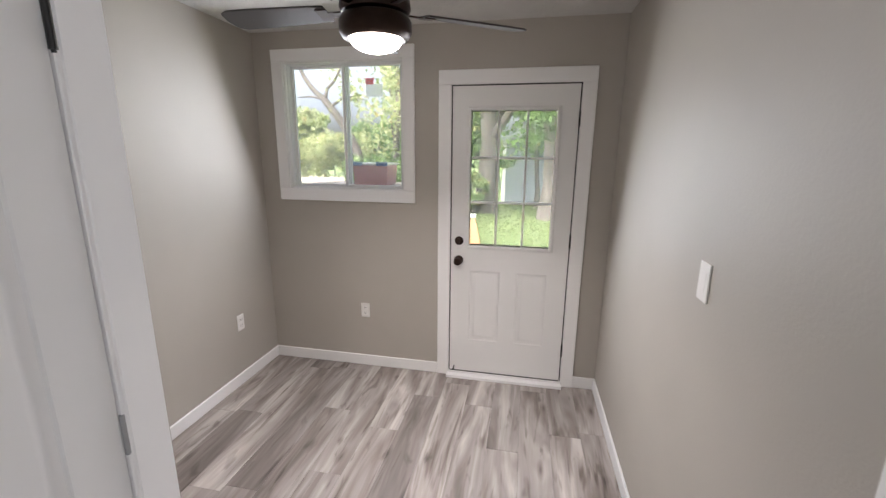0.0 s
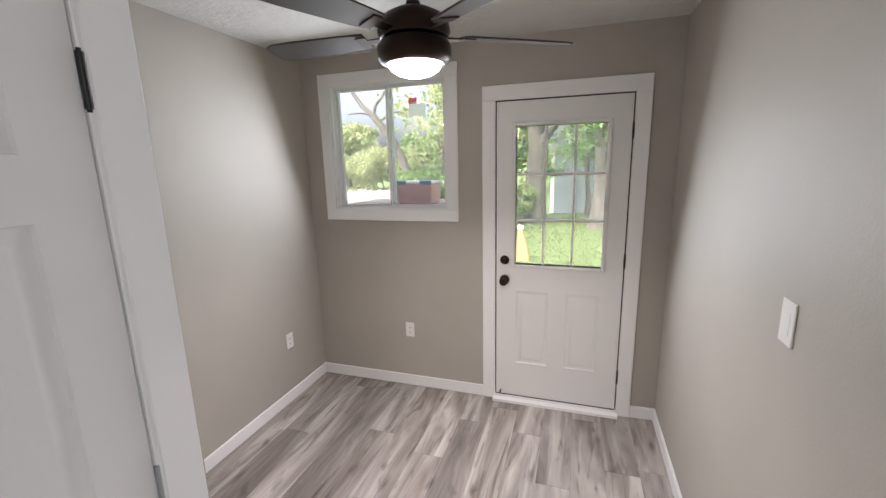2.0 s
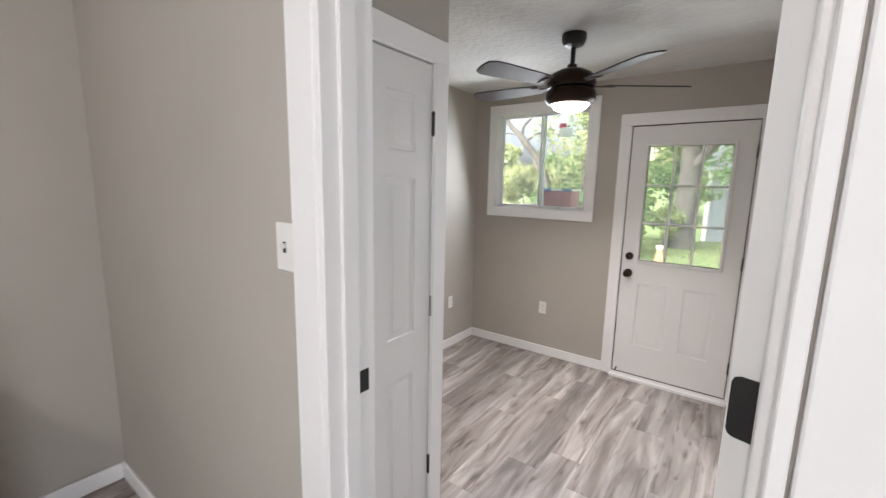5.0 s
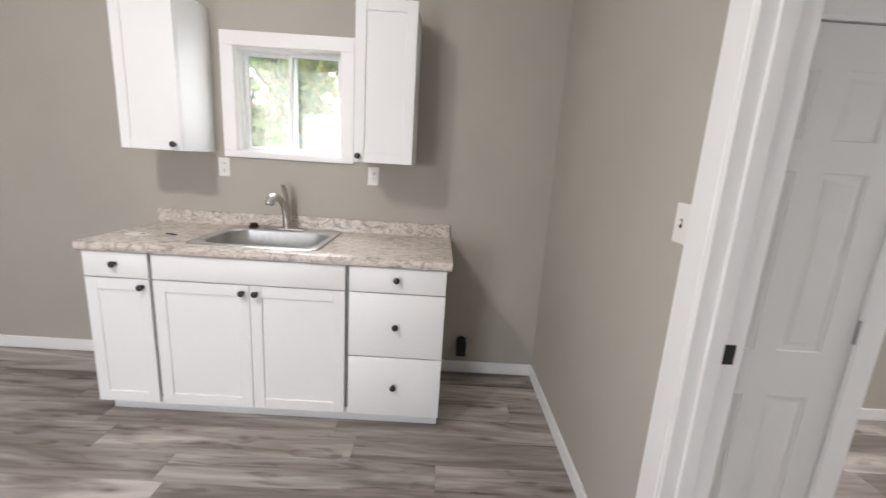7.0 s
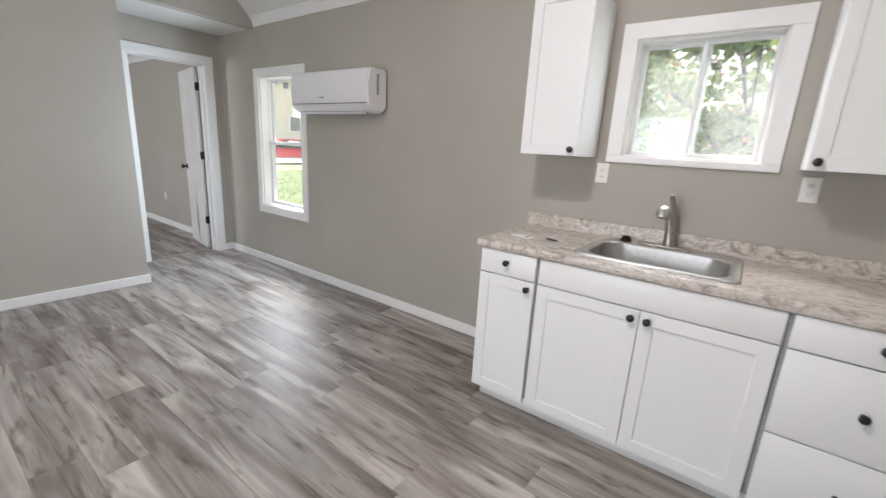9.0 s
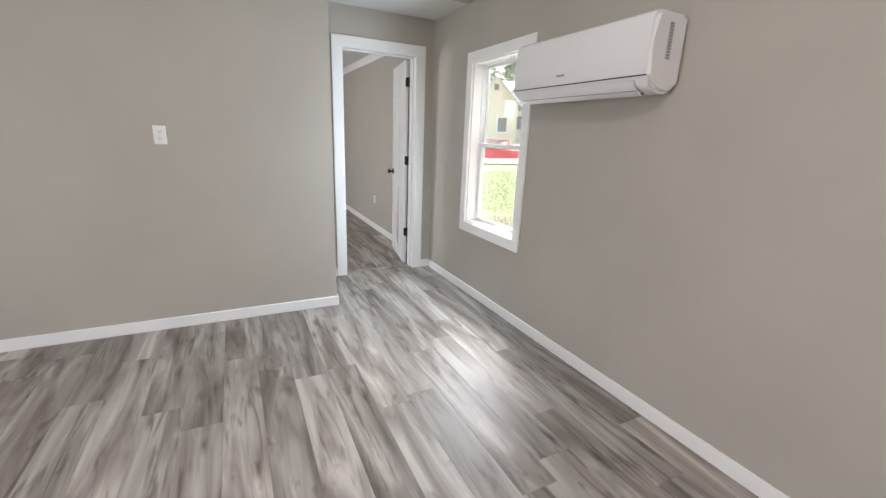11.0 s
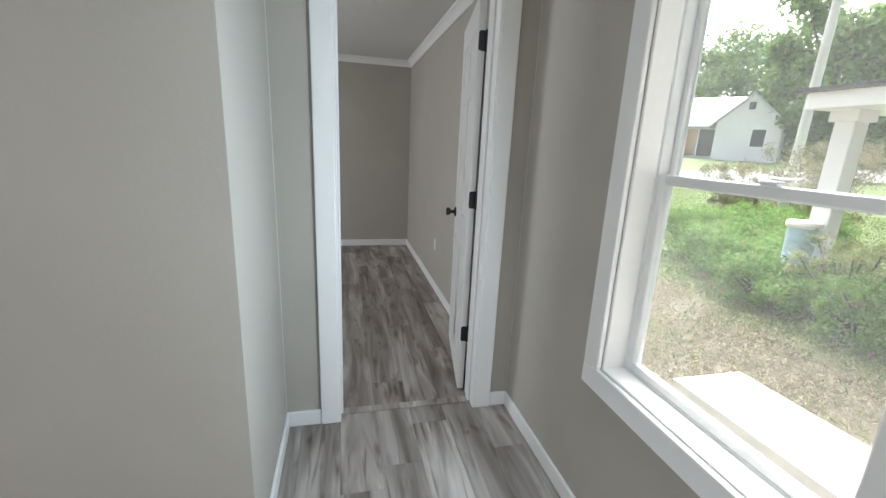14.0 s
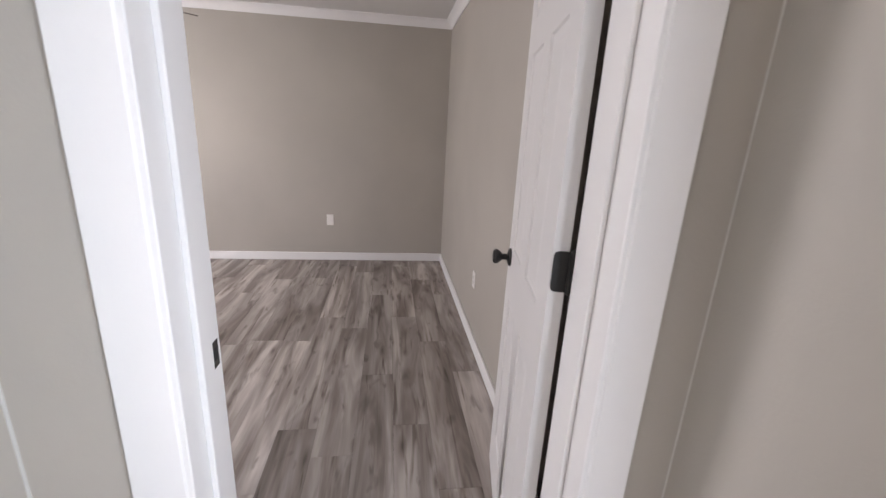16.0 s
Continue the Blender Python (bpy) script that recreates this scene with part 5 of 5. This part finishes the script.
board_fence(-10.6, -4.7, 10.3, GN - 0.1, 0.86, "weathered grey board fence across the yard")


def clapboard(bm, axis, u0, u1, z0, z1, face, out, pitch=0.16):
    """Overlapping boards on a wall's face."""
    z = z0
    while z < z1 - 0.01:
        h = min(pitch, z1 - z)
        if axis == "x":
            extrude_poly(bm, [(u0, face, z), (u0, face + out * 0.03, z), (u0, face + out * 0.006, z + h)], (u1 - u0, 0, 0))
        else:
            extrude_poly(bm, [(face, u0, z), (face + out * 0.03, u0, z), (face + out * 0.006, u0, z + h)], (0, u1 - u0, 0))
        z += pitch


def house_window(parent, lo, hi, axis):
    """A small far window: frame with a dark pane."""
    bm = bmesh.new()
    box(bm, lo, hi)
    w = part("window", bm, TRIM, parent, "white framed window")
    lo2, hi2 = Vector(lo), Vector(hi)
    k = 1 if axis == "x" else 0
    for i in range(3):
        if i != k:
            lo2[i] += 0.09
            hi2[i] -= 0.09
        else:
            lo2[i] -= 0.01
            hi2[i] += 0.01
    part("pane", boxes((lo2, hi2)), DARKGLASS, w, "dark glass")


# grey clapboard shed behind the lawn
sh = thing("shed", (0.9, 17.5, GN), "grey clapboard shed behind the trees", "shed")
bm = boxes(((-0.87, 16.0, GN - 0.1), (2.6, 19.0, 2.0)))
clapboard(bm, "x", -0.87, 2.6, GN, 2.0, 16.0, -1)
part("wall", bm, SIDING_GREY, sh)
bm = bmesh.new()
extrude_poly(bm, [(-1.1, 15.7, 2.0), (-1.1, 17.5, 3.1), (-1.1, 19.3, 2.0), (-1.1, 19.3, 2.12), (-1.1, 17.5, 3.24), (-1.1, 15.7, 2.12)], (3.95, 0, 0))
part("roof", bm, ROOFING, sh)
part("corner_board", boxes(((-0.93, 15.955, GN), (-0.80, 16.02, 2.0))), TRIM, sh)

# leaning garden stake in the lawn
sp = thing("garden_stake", (-1.0, 8.2, GN), "leaning orange wooden stake with a white cap", "stake")
bm = bmesh.new()
extrude_poly(bm, [(-1.12, 8.16, GN - 0.05), (-0.84, 8.16, GN - 0.05), (-0.93, 8.16, -0.02), (-1.00, 8.16, 0.22), (-1.07, 8.16, 0.22), (-1.10, 8.16, -0.02)], (0, 0.07, 0))
part("board", bm, ORANGEWOOD, sp)
bm = bmesh.new()
box(bm, (-1.09, 8.15, 0.22), (-0.975, 8.25, 0.29), 0.012, None, 2)
part("cap", bm, PLASTIC, sp, "white cap")

# storage tote outside the sliding window, on a bench
bn = thing("workbench", (-1.2, 3.2, GN), "rough wooden bench outside against the wall", "bench")
part("bench_top", boxes(((-1.75, 2.93, 1.19), (-0.70, 3.45, 1.23))), FENCEWOOD, bn)
for x in (-1.70, -0.80):
    for y in (2.95, 3.38):
        part("leg", boxes(((x, y, GN - 0.08), (x + 0.06, y + 0.06, 1.19))), FENCEWOOD, bn)
tt = thing("storage_tote", (-1.18, 3.08, 1.23), "pink plastic storage tote with blue latches", "tote")
bm = bmesh.new()
vs = box(bm, (-1.325, 2.96, 1.232), (-1.035, 3.20, 1.385), 0.012, None, 2)
for v in bm.verts:
    k = 0.92 + 0.08 * (v.co.z - 1.232) / 0.153
    v.co.x, v.co.y = -1.18 + (v.co.x + 1.18) * k, 3.08 + (v.co.y - 3.08) * k
part("tub", bm, TOTE, tt)
bm = bmesh.new()
box(bm, (-1.333, 2.952, 1.386), (-1.027, 3.208, 1.402), 0.005, None, 1)
part("lid", bm, PLASTIC, tt, "clear white lid")
for x in (-1.325, -1.125):
    bm = bmesh.new()
    box(bm, (x, 2.936, 1.380), (x + 0.090, 2.954, 1.410), 0.004, None, 1)
    part("latch", bm, BLUE, tt, "blue latch")

# west side: neighbour's white house with a porch
GW = -0.5
nh = thing("neighbour_house", (-11, -7.2, GW), "white clapboard neighbour house with a low porch", "house")
bm = boxes(((-15.0, -9.0, GW - 0.1), (-9.2, -1.0, 2.2)))
clapboard(bm, "y", -9.0, -1.0, GW, 2.2, -9.2, 1)
clapboard(bm, "x", -15.0, -9.2, GW, 2.2, -9.0, -1)
part("wall", bm, SIDING, nh)
bm = bmesh.new()
extrude_poly(bm, [(-15.4, -9.4, 2.2), (-12.1, -9.4, 3.5), (-8.8, -9.4, 2.2), (-8.8, -9.4, 2.32), (-12.1, -9.4, 3.64), (-15.4, -9.4, 2.32)], (0, 8.8, 0))
part("roof", bm, ROOFING, nh)
house_window(nh, (-9.24, -7.9, 0.5), (-9.12, -6.9, 1.7), "y")
bm = bmesh.new()
box(bm, (-9.16, -9.2, 2.06), (-6.95, -5.4, 2.26), 0.01, None, 1)
part("porch_fascia", bm, TRIM, nh, "white porch fascia")
part("porch_roof", boxes(((-9.16, -9.32, 2.262), (-6.85, -5.3, 2.31))), BLADE, nh, "dark porch roof edge")
part("porch_floor", boxes(((-9.16, -9.2, GW - 0.1), (-7.0, -5.4, -0.18))), CONCRETE, nh)
for x, y in ((-7.45, -8.95), (-7.45, -5.8)):
    bm = bmesh.new()
    box(bm, (x - 0.12, y - 0.12, -0.18), (x + 0.12, y + 0.12, 2.06), 0.01, None, 1)
    box(bm, (x - 0.17, y - 0.17, 1.92), (x + 0.17, y + 0.17, 2.06), 0.01, None, 1)
    part("porch_post", bm, SIDING, nh, "square white porch post")

bi = thing("garden_bin", (-7.08, -8.93, GW), "pale blue bin with a white lid among the bushes", "bin")
bm = bmesh.new()
lathe(bm, [(0, 0), (0.14, 0), (0.17, 1.06), (0, 1.06)], (-7.08, -8.93, GW), "Z", 20)
part("tub", bm, PALEBLUE, bi)
bm = bmesh.new()
lathe(bm, [(0, 1.06), (0.19, 1.06), (0.20, 1.10), (0.18, 1.14), (0, 1.16)], (-7.08, -8.93, GW), "Z", 20)
part("lid", bm, PLASTIC, bi, "white lid")

slab = tagged(link("concrete_slab", boxes(((-4.29, -7.19, GW - 0.1), (-3.64, -4.6, -0.30))), CONCRETE), "pale concrete slab step lying beside the house", "slab")

# far white house across the road
def gable(bm, x0, x1, y0, y1, z0, eave, ridge, along):
    if along == "x":
        extrude_poly(bm, [(x0, y0, z0), (x0, y1, z0), (x0, y1, eave), (x0, (y0 + y1) / 2, ridge), (x0, y0, eave)], (x1 - x0, 0, 0))
    else:
        extrude_poly(bm, [(x0, y0, z0), (x1, y0, z0), (x1, y0, eave), ((x0 + x1) / 2, y0, ridge), (x0, y0, eave)], (0, y1 - y0, 0))


def far_house(origin, turn, name_label, wall_mat, L, W, eave, ridge, porch=True):
    h = thing("house", origin, name_label, "house")
    m = Matrix.Translation(origin) @ Matrix.Rotation(radians(turn), 4, "Z")

    def put(n, bm, mt, lab="", parent=None):
        bmesh.ops.transform(bm, matrix=m, verts=bm.verts)
        return part(n, bm, mt, parent or h, lab)
    bm = bmesh.new()
    gable(bm, -L / 2, L / 2, -W / 2, W / 2, -1.2, eave, ridge, "x")
    put("wall", bm, wall_mat)
    bm = bmesh.new()
    o = 0.4
    k = (ridge - eave) / (W / 2)
    extrude_poly(bm, [(-L / 2 - o, -W / 2 - o, eave - o * k), (-L / 2 - o, 0, ridge + 0.02), (-L / 2 - o, W / 2 + o, eave - o * k), (-L / 2 - o, W / 2 + o, eave - o * k + 0.14), (-L / 2 - o, 0, ridge + 0.18), (-L / 2 - o, -W / 2 - o, eave - o * k + 0.14)], (L + 2 * o, 0, 0))
    put("roof", bm, ROOFING)
    # two front wings whose gables face the road
    kk = (ridge - 0.3 - eave) / 2.0
    for xm in (L / 2 - 2.2, -L / 2 + 1.7):
        bm = bmesh.new()
        gable(bm, xm - 2.0, xm + 2.0, -W / 2 - 2.2, 0, -1.2, eave, ridge - 0.3, "y")
        put("wing_wall", bm, wall_mat)
        bm = bmesh.new()
        extrude_poly(bm, [(xm - 2.4, -W / 2 - 2.6, eave - 0.4 * kk), (xm, -W / 2 - 2.6, ridge - 0.28), (xm + 2.4, -W / 2 - 2.6, eave - 0.4 * kk), (xm + 2.4, -W / 2 - 2.6, eave - 0.4 * kk + 0.14), (xm, -W / 2 - 2.6, ridge - 0.12), (xm - 2.4, -W / 2 - 2.6, eave - 0.4 * kk + 0.14)], (0, W / 2 + 2.6, 0))
        put("wing_roof", bm, ROOFING)
    for x, y in ((L / 2 - 1.5, -W / 2 - 2.22), (-L / 2 + 2.4, -W / 2 - 2.22)):
        w = put("window", boxes(((x - 0.5, y - 0.05, 0.9), (x + 0.5, y + 0.02, 2.3))), TRIM, "white framed window")
        put("pane", boxes(((x - 0.4, y - 0.06, 1.0), (x + 0.4, y - 0.049, 2.2))), DARKGLASS, "", w)
    put("vent", boxes(((L / 2 - 2.4, -W / 2 - 2.24, ridge - 1.3), (L / 2 - 2.0, -W / 2 - 2.19, ridge - 0.8))), DARKGLASS)
    put("porch_opening", boxes(((L / 2 - 7.2, -W / 2 - 0.05, 0.2), (L / 2 - 5.6, -W / 2 + 0.05, 2.3))), RAWWOOD, "brown boarded porch bay")
    # no real opening: a dark panel on the wall paints the porch's shade
    put("porch_shade", boxes(((L / 2 - 5.5, -W / 2 - 0.05, 0.2), (L / 2 - 4.3, -W / 2 + 0.05, 2.3))), DARKGLASS, "flat dark panel painting the shade in a porch opening")
    return h


far_house((-31.5, -36.5, 1.3), 128, "white far house with a grey gabled roof", SIDING, 12.5, 6.0, 2.7, 4.9)
far_house((-21.5, -42.0, 1.0), 150, "cream two-gabled house across the road", SIDING_CREAM, 11, 7.0, 3.4, 5.8)

# road in front of the far houses
bm = bmesh.new()
for k in range(30):
    x = -60 + 4 * k
    y = -26.5 - 0.35 * (x + 20)
    x2, y2 = x + 4, -26.5 - 0.35 * (x + 24)
    q = [(x, y), (x2, y2), (x2, y2 + 4.5), (x, y + 4.5)]
    vv = [bm.verts.new((a, b, ground_height(a, b) + 0.10)) for a, b in q]
    bm.faces.new(vv)
bmesh.ops.remove_doubles(bm, verts=bm.verts, dist=0.01)
structure("road", bm, ROAD, "pale worn asphalt road", "road")

# red pickup on the road
def pickup(at, turn):
    t = thing("pickup_truck", at, "red pickup truck parked on the road", "truck")
    m = Matrix.Translation(at) @ Matrix.Rotation(radians(turn), 4, "Z")

    def put(n, bm, mt, lab="", parent=None):
        bmesh.ops.transform(bm, matrix=m, verts=bm.verts)
        return part(n, bm, mt, parent or t, lab)
    bm = bmesh.new()
    box(bm, (-2.6, -0.9, 0.45), (2.6, 0.9, 1.10), 0.09, None, 3)
    put("body", bm, TRUCKRED)
    bm = bmesh.new()
    extrude_poly(bm, [(-0.9, -0.82, 1.08), (1.25, -0.82, 1.08), (0.65, -0.76, 1.75), (-0.8, -0.76, 1.75)], (0, 1.6, 0))
    put("cab", bm, TRUCKRED)
    bm = bmesh.new()
    extrude_poly(bm, [(-0.75, -0.835, 1.16), (1.0, -0.835, 1.16), (0.58, -0.79, 1.66), (-0.68, -0.79, 1.66)], (0, 1.66, 0))
    put("side_window", bm, DARKGLASS)
    put("bumper", boxes(((2.58, -0.85, 0.42), (2.72, 0.85, 0.62))), STEEL)
    for x in (-1.65, 1.7):
        for y in (-0.93, 0.70):
            bm = bmesh.new()
            tube(bm, (x, y, 0.36), (x, y + 0.23, 0.36), 0.36, None, 24)
            wh = put("wheel", bm, RUBBER)
            bm = bmesh.new()
            tube(bm, (x, y - 0.01, 0.36), (x, y + 0.24, 0.36), 0.21, None, 18)
            put("rim", bm, STEEL, "bright rim", wh)
    return t


pickup((-15.9, -26.6, -0.42), -22)

# utility pole
up_ = thing("utility_pole", (-16.9, -16.6, GW), "tall pale wooden utility pole", "pole")
bm = bmesh.new()
tube(bm, (-16.9, -16.6, GW - 0.1), (-17.1, -16.6, 9.5), 0.17, 0.12, 16)
part("pole", bm, POLEWOOD, up_)
bm = bmesh.new()
box(bm, (-17.2, -17.8, 8.6), (-17.05, -15.4, 8.72), 0.01, None, 1)
part("crossarm", bm, FENCEWOOD, up_)

# west planting
for i, (x, y, sx, sy, h, mt, per, n, leaf, lab) in enumerate((
        (-8.9, -11.2, 1.9, 1.2, 1.05, LEAF_WEED, 150, 120, 0.095, "tall loose weeds near the porch"),
        (-7.8, -9.9, 1.3, 0.9, 0.85, LEAF_WEED, 150, 100, 0.085, "green weeds beside the pale blue bin"),
        (-6.7, -8.9, 0.7, 0.6, 0.70, LEAF_WEED, 130, 70, 0.075, "green weeds in front of the pale blue bin"),
        (-6.7, -7.7, 0.6, 0.7, 0.85, LEAF_WEED, 140, 80, 0.075, "tall green weeds along the porch"),
        (-7.0, -8.2, 0.5, 0.6, 1.15, LEAF_PALE, 80, 60, 0.07, "tall yellow-green weeds by the porch post"),
        (-12.6, -12.7, 1.3, 1.1, 2.7, LEAF_DRY, 210, 70, 0.075, "dry brown brush behind the weeds"),
        (-11.4, -13.6, 1.2, 0.8, 2.0, LEAF_DRY, 170, 60, 0.075, "thin dry brush beyond the lawn"),
        (-10.6, -13.2, 1.4, 1.0, 0.7, LEAF_WEED, 150, 70, 0.09, "low weeds in the lawn"))):
    bush((x, y, ground_height(x, y)), sx, sy, h, 50 + i, mt, leaf, per, n, lab, "bush", 0.5, 0.17)
for i, (x, y, s) in enumerate(((-44, -40, 9), (-38, -48, 9), (-48, -52, 10), (-52, -34, 9), (-30, -55, 10), (-22, -58, 9), (-34, -28, 5.5), (-40, -22, 7), (-14, -54, 8), (-46, -14, 8))):
    tree((x, y, 1.0), 9.5 + s * 0.35, s * 0.62, 0.4, 70 + i, LEAF, 0.50, 330, 44, "broad green tree beyond the road", 0.10)
# leafy growth outside the kitchen window
tree((-5.2, -3.7, GW), 4.6, 1.3, 0.05, 90, LEAF_VINE, 0.16, 150, 30, "small tree with broad mixed leaves by the window", 0.20)
tree((-6.4, -1.3, GW), 4.9, 1.6, 0.06, 91, LEAF_VINE, 0.16, 200, 34, "tall leafy growth hanging outside the kitchen window", 0.56, (0, -0.9))
bush((-5.3, -3.6, GW), 0.4, 0.5, 3.0, 95, LEAF_VINE, 0.14, 260, 30, "dense leafy vine beside the kitchen window")
bush((-6.3, -1.75, GW), 0.5, 0.55, 3.0, 94, LEAF_VINE, 0.15, 170, 26, "leafy hedge with yellowing leaves outside the kitchen window")
tree((-7.6, -0.4, GW), 6.5, 1.7, 0.10, 92, LEAF_VINE, 0.18, 190, 30, "green tree beside the kitchen", 0.42)
tree((-7.4, -4.9, GW), 6.2, 1.5, 0.08, 93, LEAF_VINE, 0.18, 190, 30, "leafy tree with yellowing leaves", 0.30)

# grass blades near the window
rng = np.random.default_rng(7)
pts = np.stack([-2.6 - 16.5 * rng.random(95000) ** 1.35, -4.0 - 18.0 * rng.random(95000) ** 1.2], 1)
keep = np.array([(noise.noise((p[0] * 0.9, p[1] * 0.9, 3.0)) + (0.62 if p[0] < -6.0 + 0.5 * noise.noise((p[1] * 0.7, 5.0, 0.0)) else -0.08) + wild) > 0 for p, wild in zip(pts, rng.normal(0, 0.28, len(pts)))])
pts = pts[keep]
cs = np.array([(x, y, ground_height(x, y) + 0.03) for x, y in pts])
gr = new("grass", leaf_mesh("grass", cs, 0.085, LAWN, 5, -1.2, 0.10))
tagged(gr, "short patchy yellow-green grass and weeds", "grass", "", "stuff")
straw = np.stack([rng.uniform(-7.0, -2.6, 42000), rng.uniform(-11.0, -4.0, 42000)], 1)
straw = straw[np.array([noise.noise((x * 1.3, y * 1.3, 8.0)) + w > -0.1 for (x, y), w in zip(straw, rng.normal(0, 0.3, len(straw)))])]
dg = new("dry_grass", leaf_mesh("dry_grass", np.array([(x, y, ground_height(x, y) + 0.02) for x, y in straw]), 0.075, STRAW, 9, 0.0, 0.07))
tagged(dg, "flattened straw-coloured dry grass on bare dirt", "grass", "", "stuff")
pts2 = np.stack([rng.uniform(-7, 3, 40000), rng.uniform(6.0, 15.5, 40000)], 1)
cs2 = np.array([(x, y, ground_height(x, y) + 0.03) for x, y in pts2])
gr2 = new("grass", leaf_mesh("lawn_grass", cs2, 0.07, LAWN, 6, -1.2, 0.15))
tagged(gr2, "short pale green lawn behind the house", "grass", "", "stuff")


# ---- floor planks, laid in rows along y ----
def plank_mesh(w, length):
    bm = bmesh.new()
    g = 0.0003
    box(bm, (g, g, -0.005), (w - g, length - g, 0.0))
    top = [e for e in bm.edges if all(v.co.z > -0.001 for v in e.verts)]
    bmesh.ops.bevel(bm, geom=top, offset=0.0008, segments=1, affect="EDGES")
    me = bpy.data.meshes.new("plank")
    bm.to_mesh(me)
    bm.free()
    me.materials.append(PLANK)
    return me


def lay(floor, x0, x1, y0, y1, z, seed, w=0.181, full=1.22):
    rng = random.Random(seed)
    cache = {}
    x = x0
    while x < x1 - 0.01:
        pw = round(min(w, x1 - x), 4)
        y = y0 - rng.choice((0.0, 0.2, 0.4, 0.6, 0.8, 1.0)) - rng.random() * 0.1
        while y < y1 - 0.001:
            a, b = max(y, y0), min(y + full, y1)
            if b - a > 0.02:
                key = (pw, round(b - a, 4))
                if key not in cache:
                    cache[key] = plank_mesh(*key)
                ob = new("plank", cache[key])
                ob.location = (x, a, z)
                ob.parent = floor
            y += full
        x += w


lay(floor_a, -1.96, 0.55, -0.19, 2.76, FLOOR_A, 3)
lay(floor_k, -2.0, 3.2, -6.776, -0.19, 0.0, 5)
lay(floor_b, -2.0, 2.3, -10.46, -6.776, 0.0, 8)
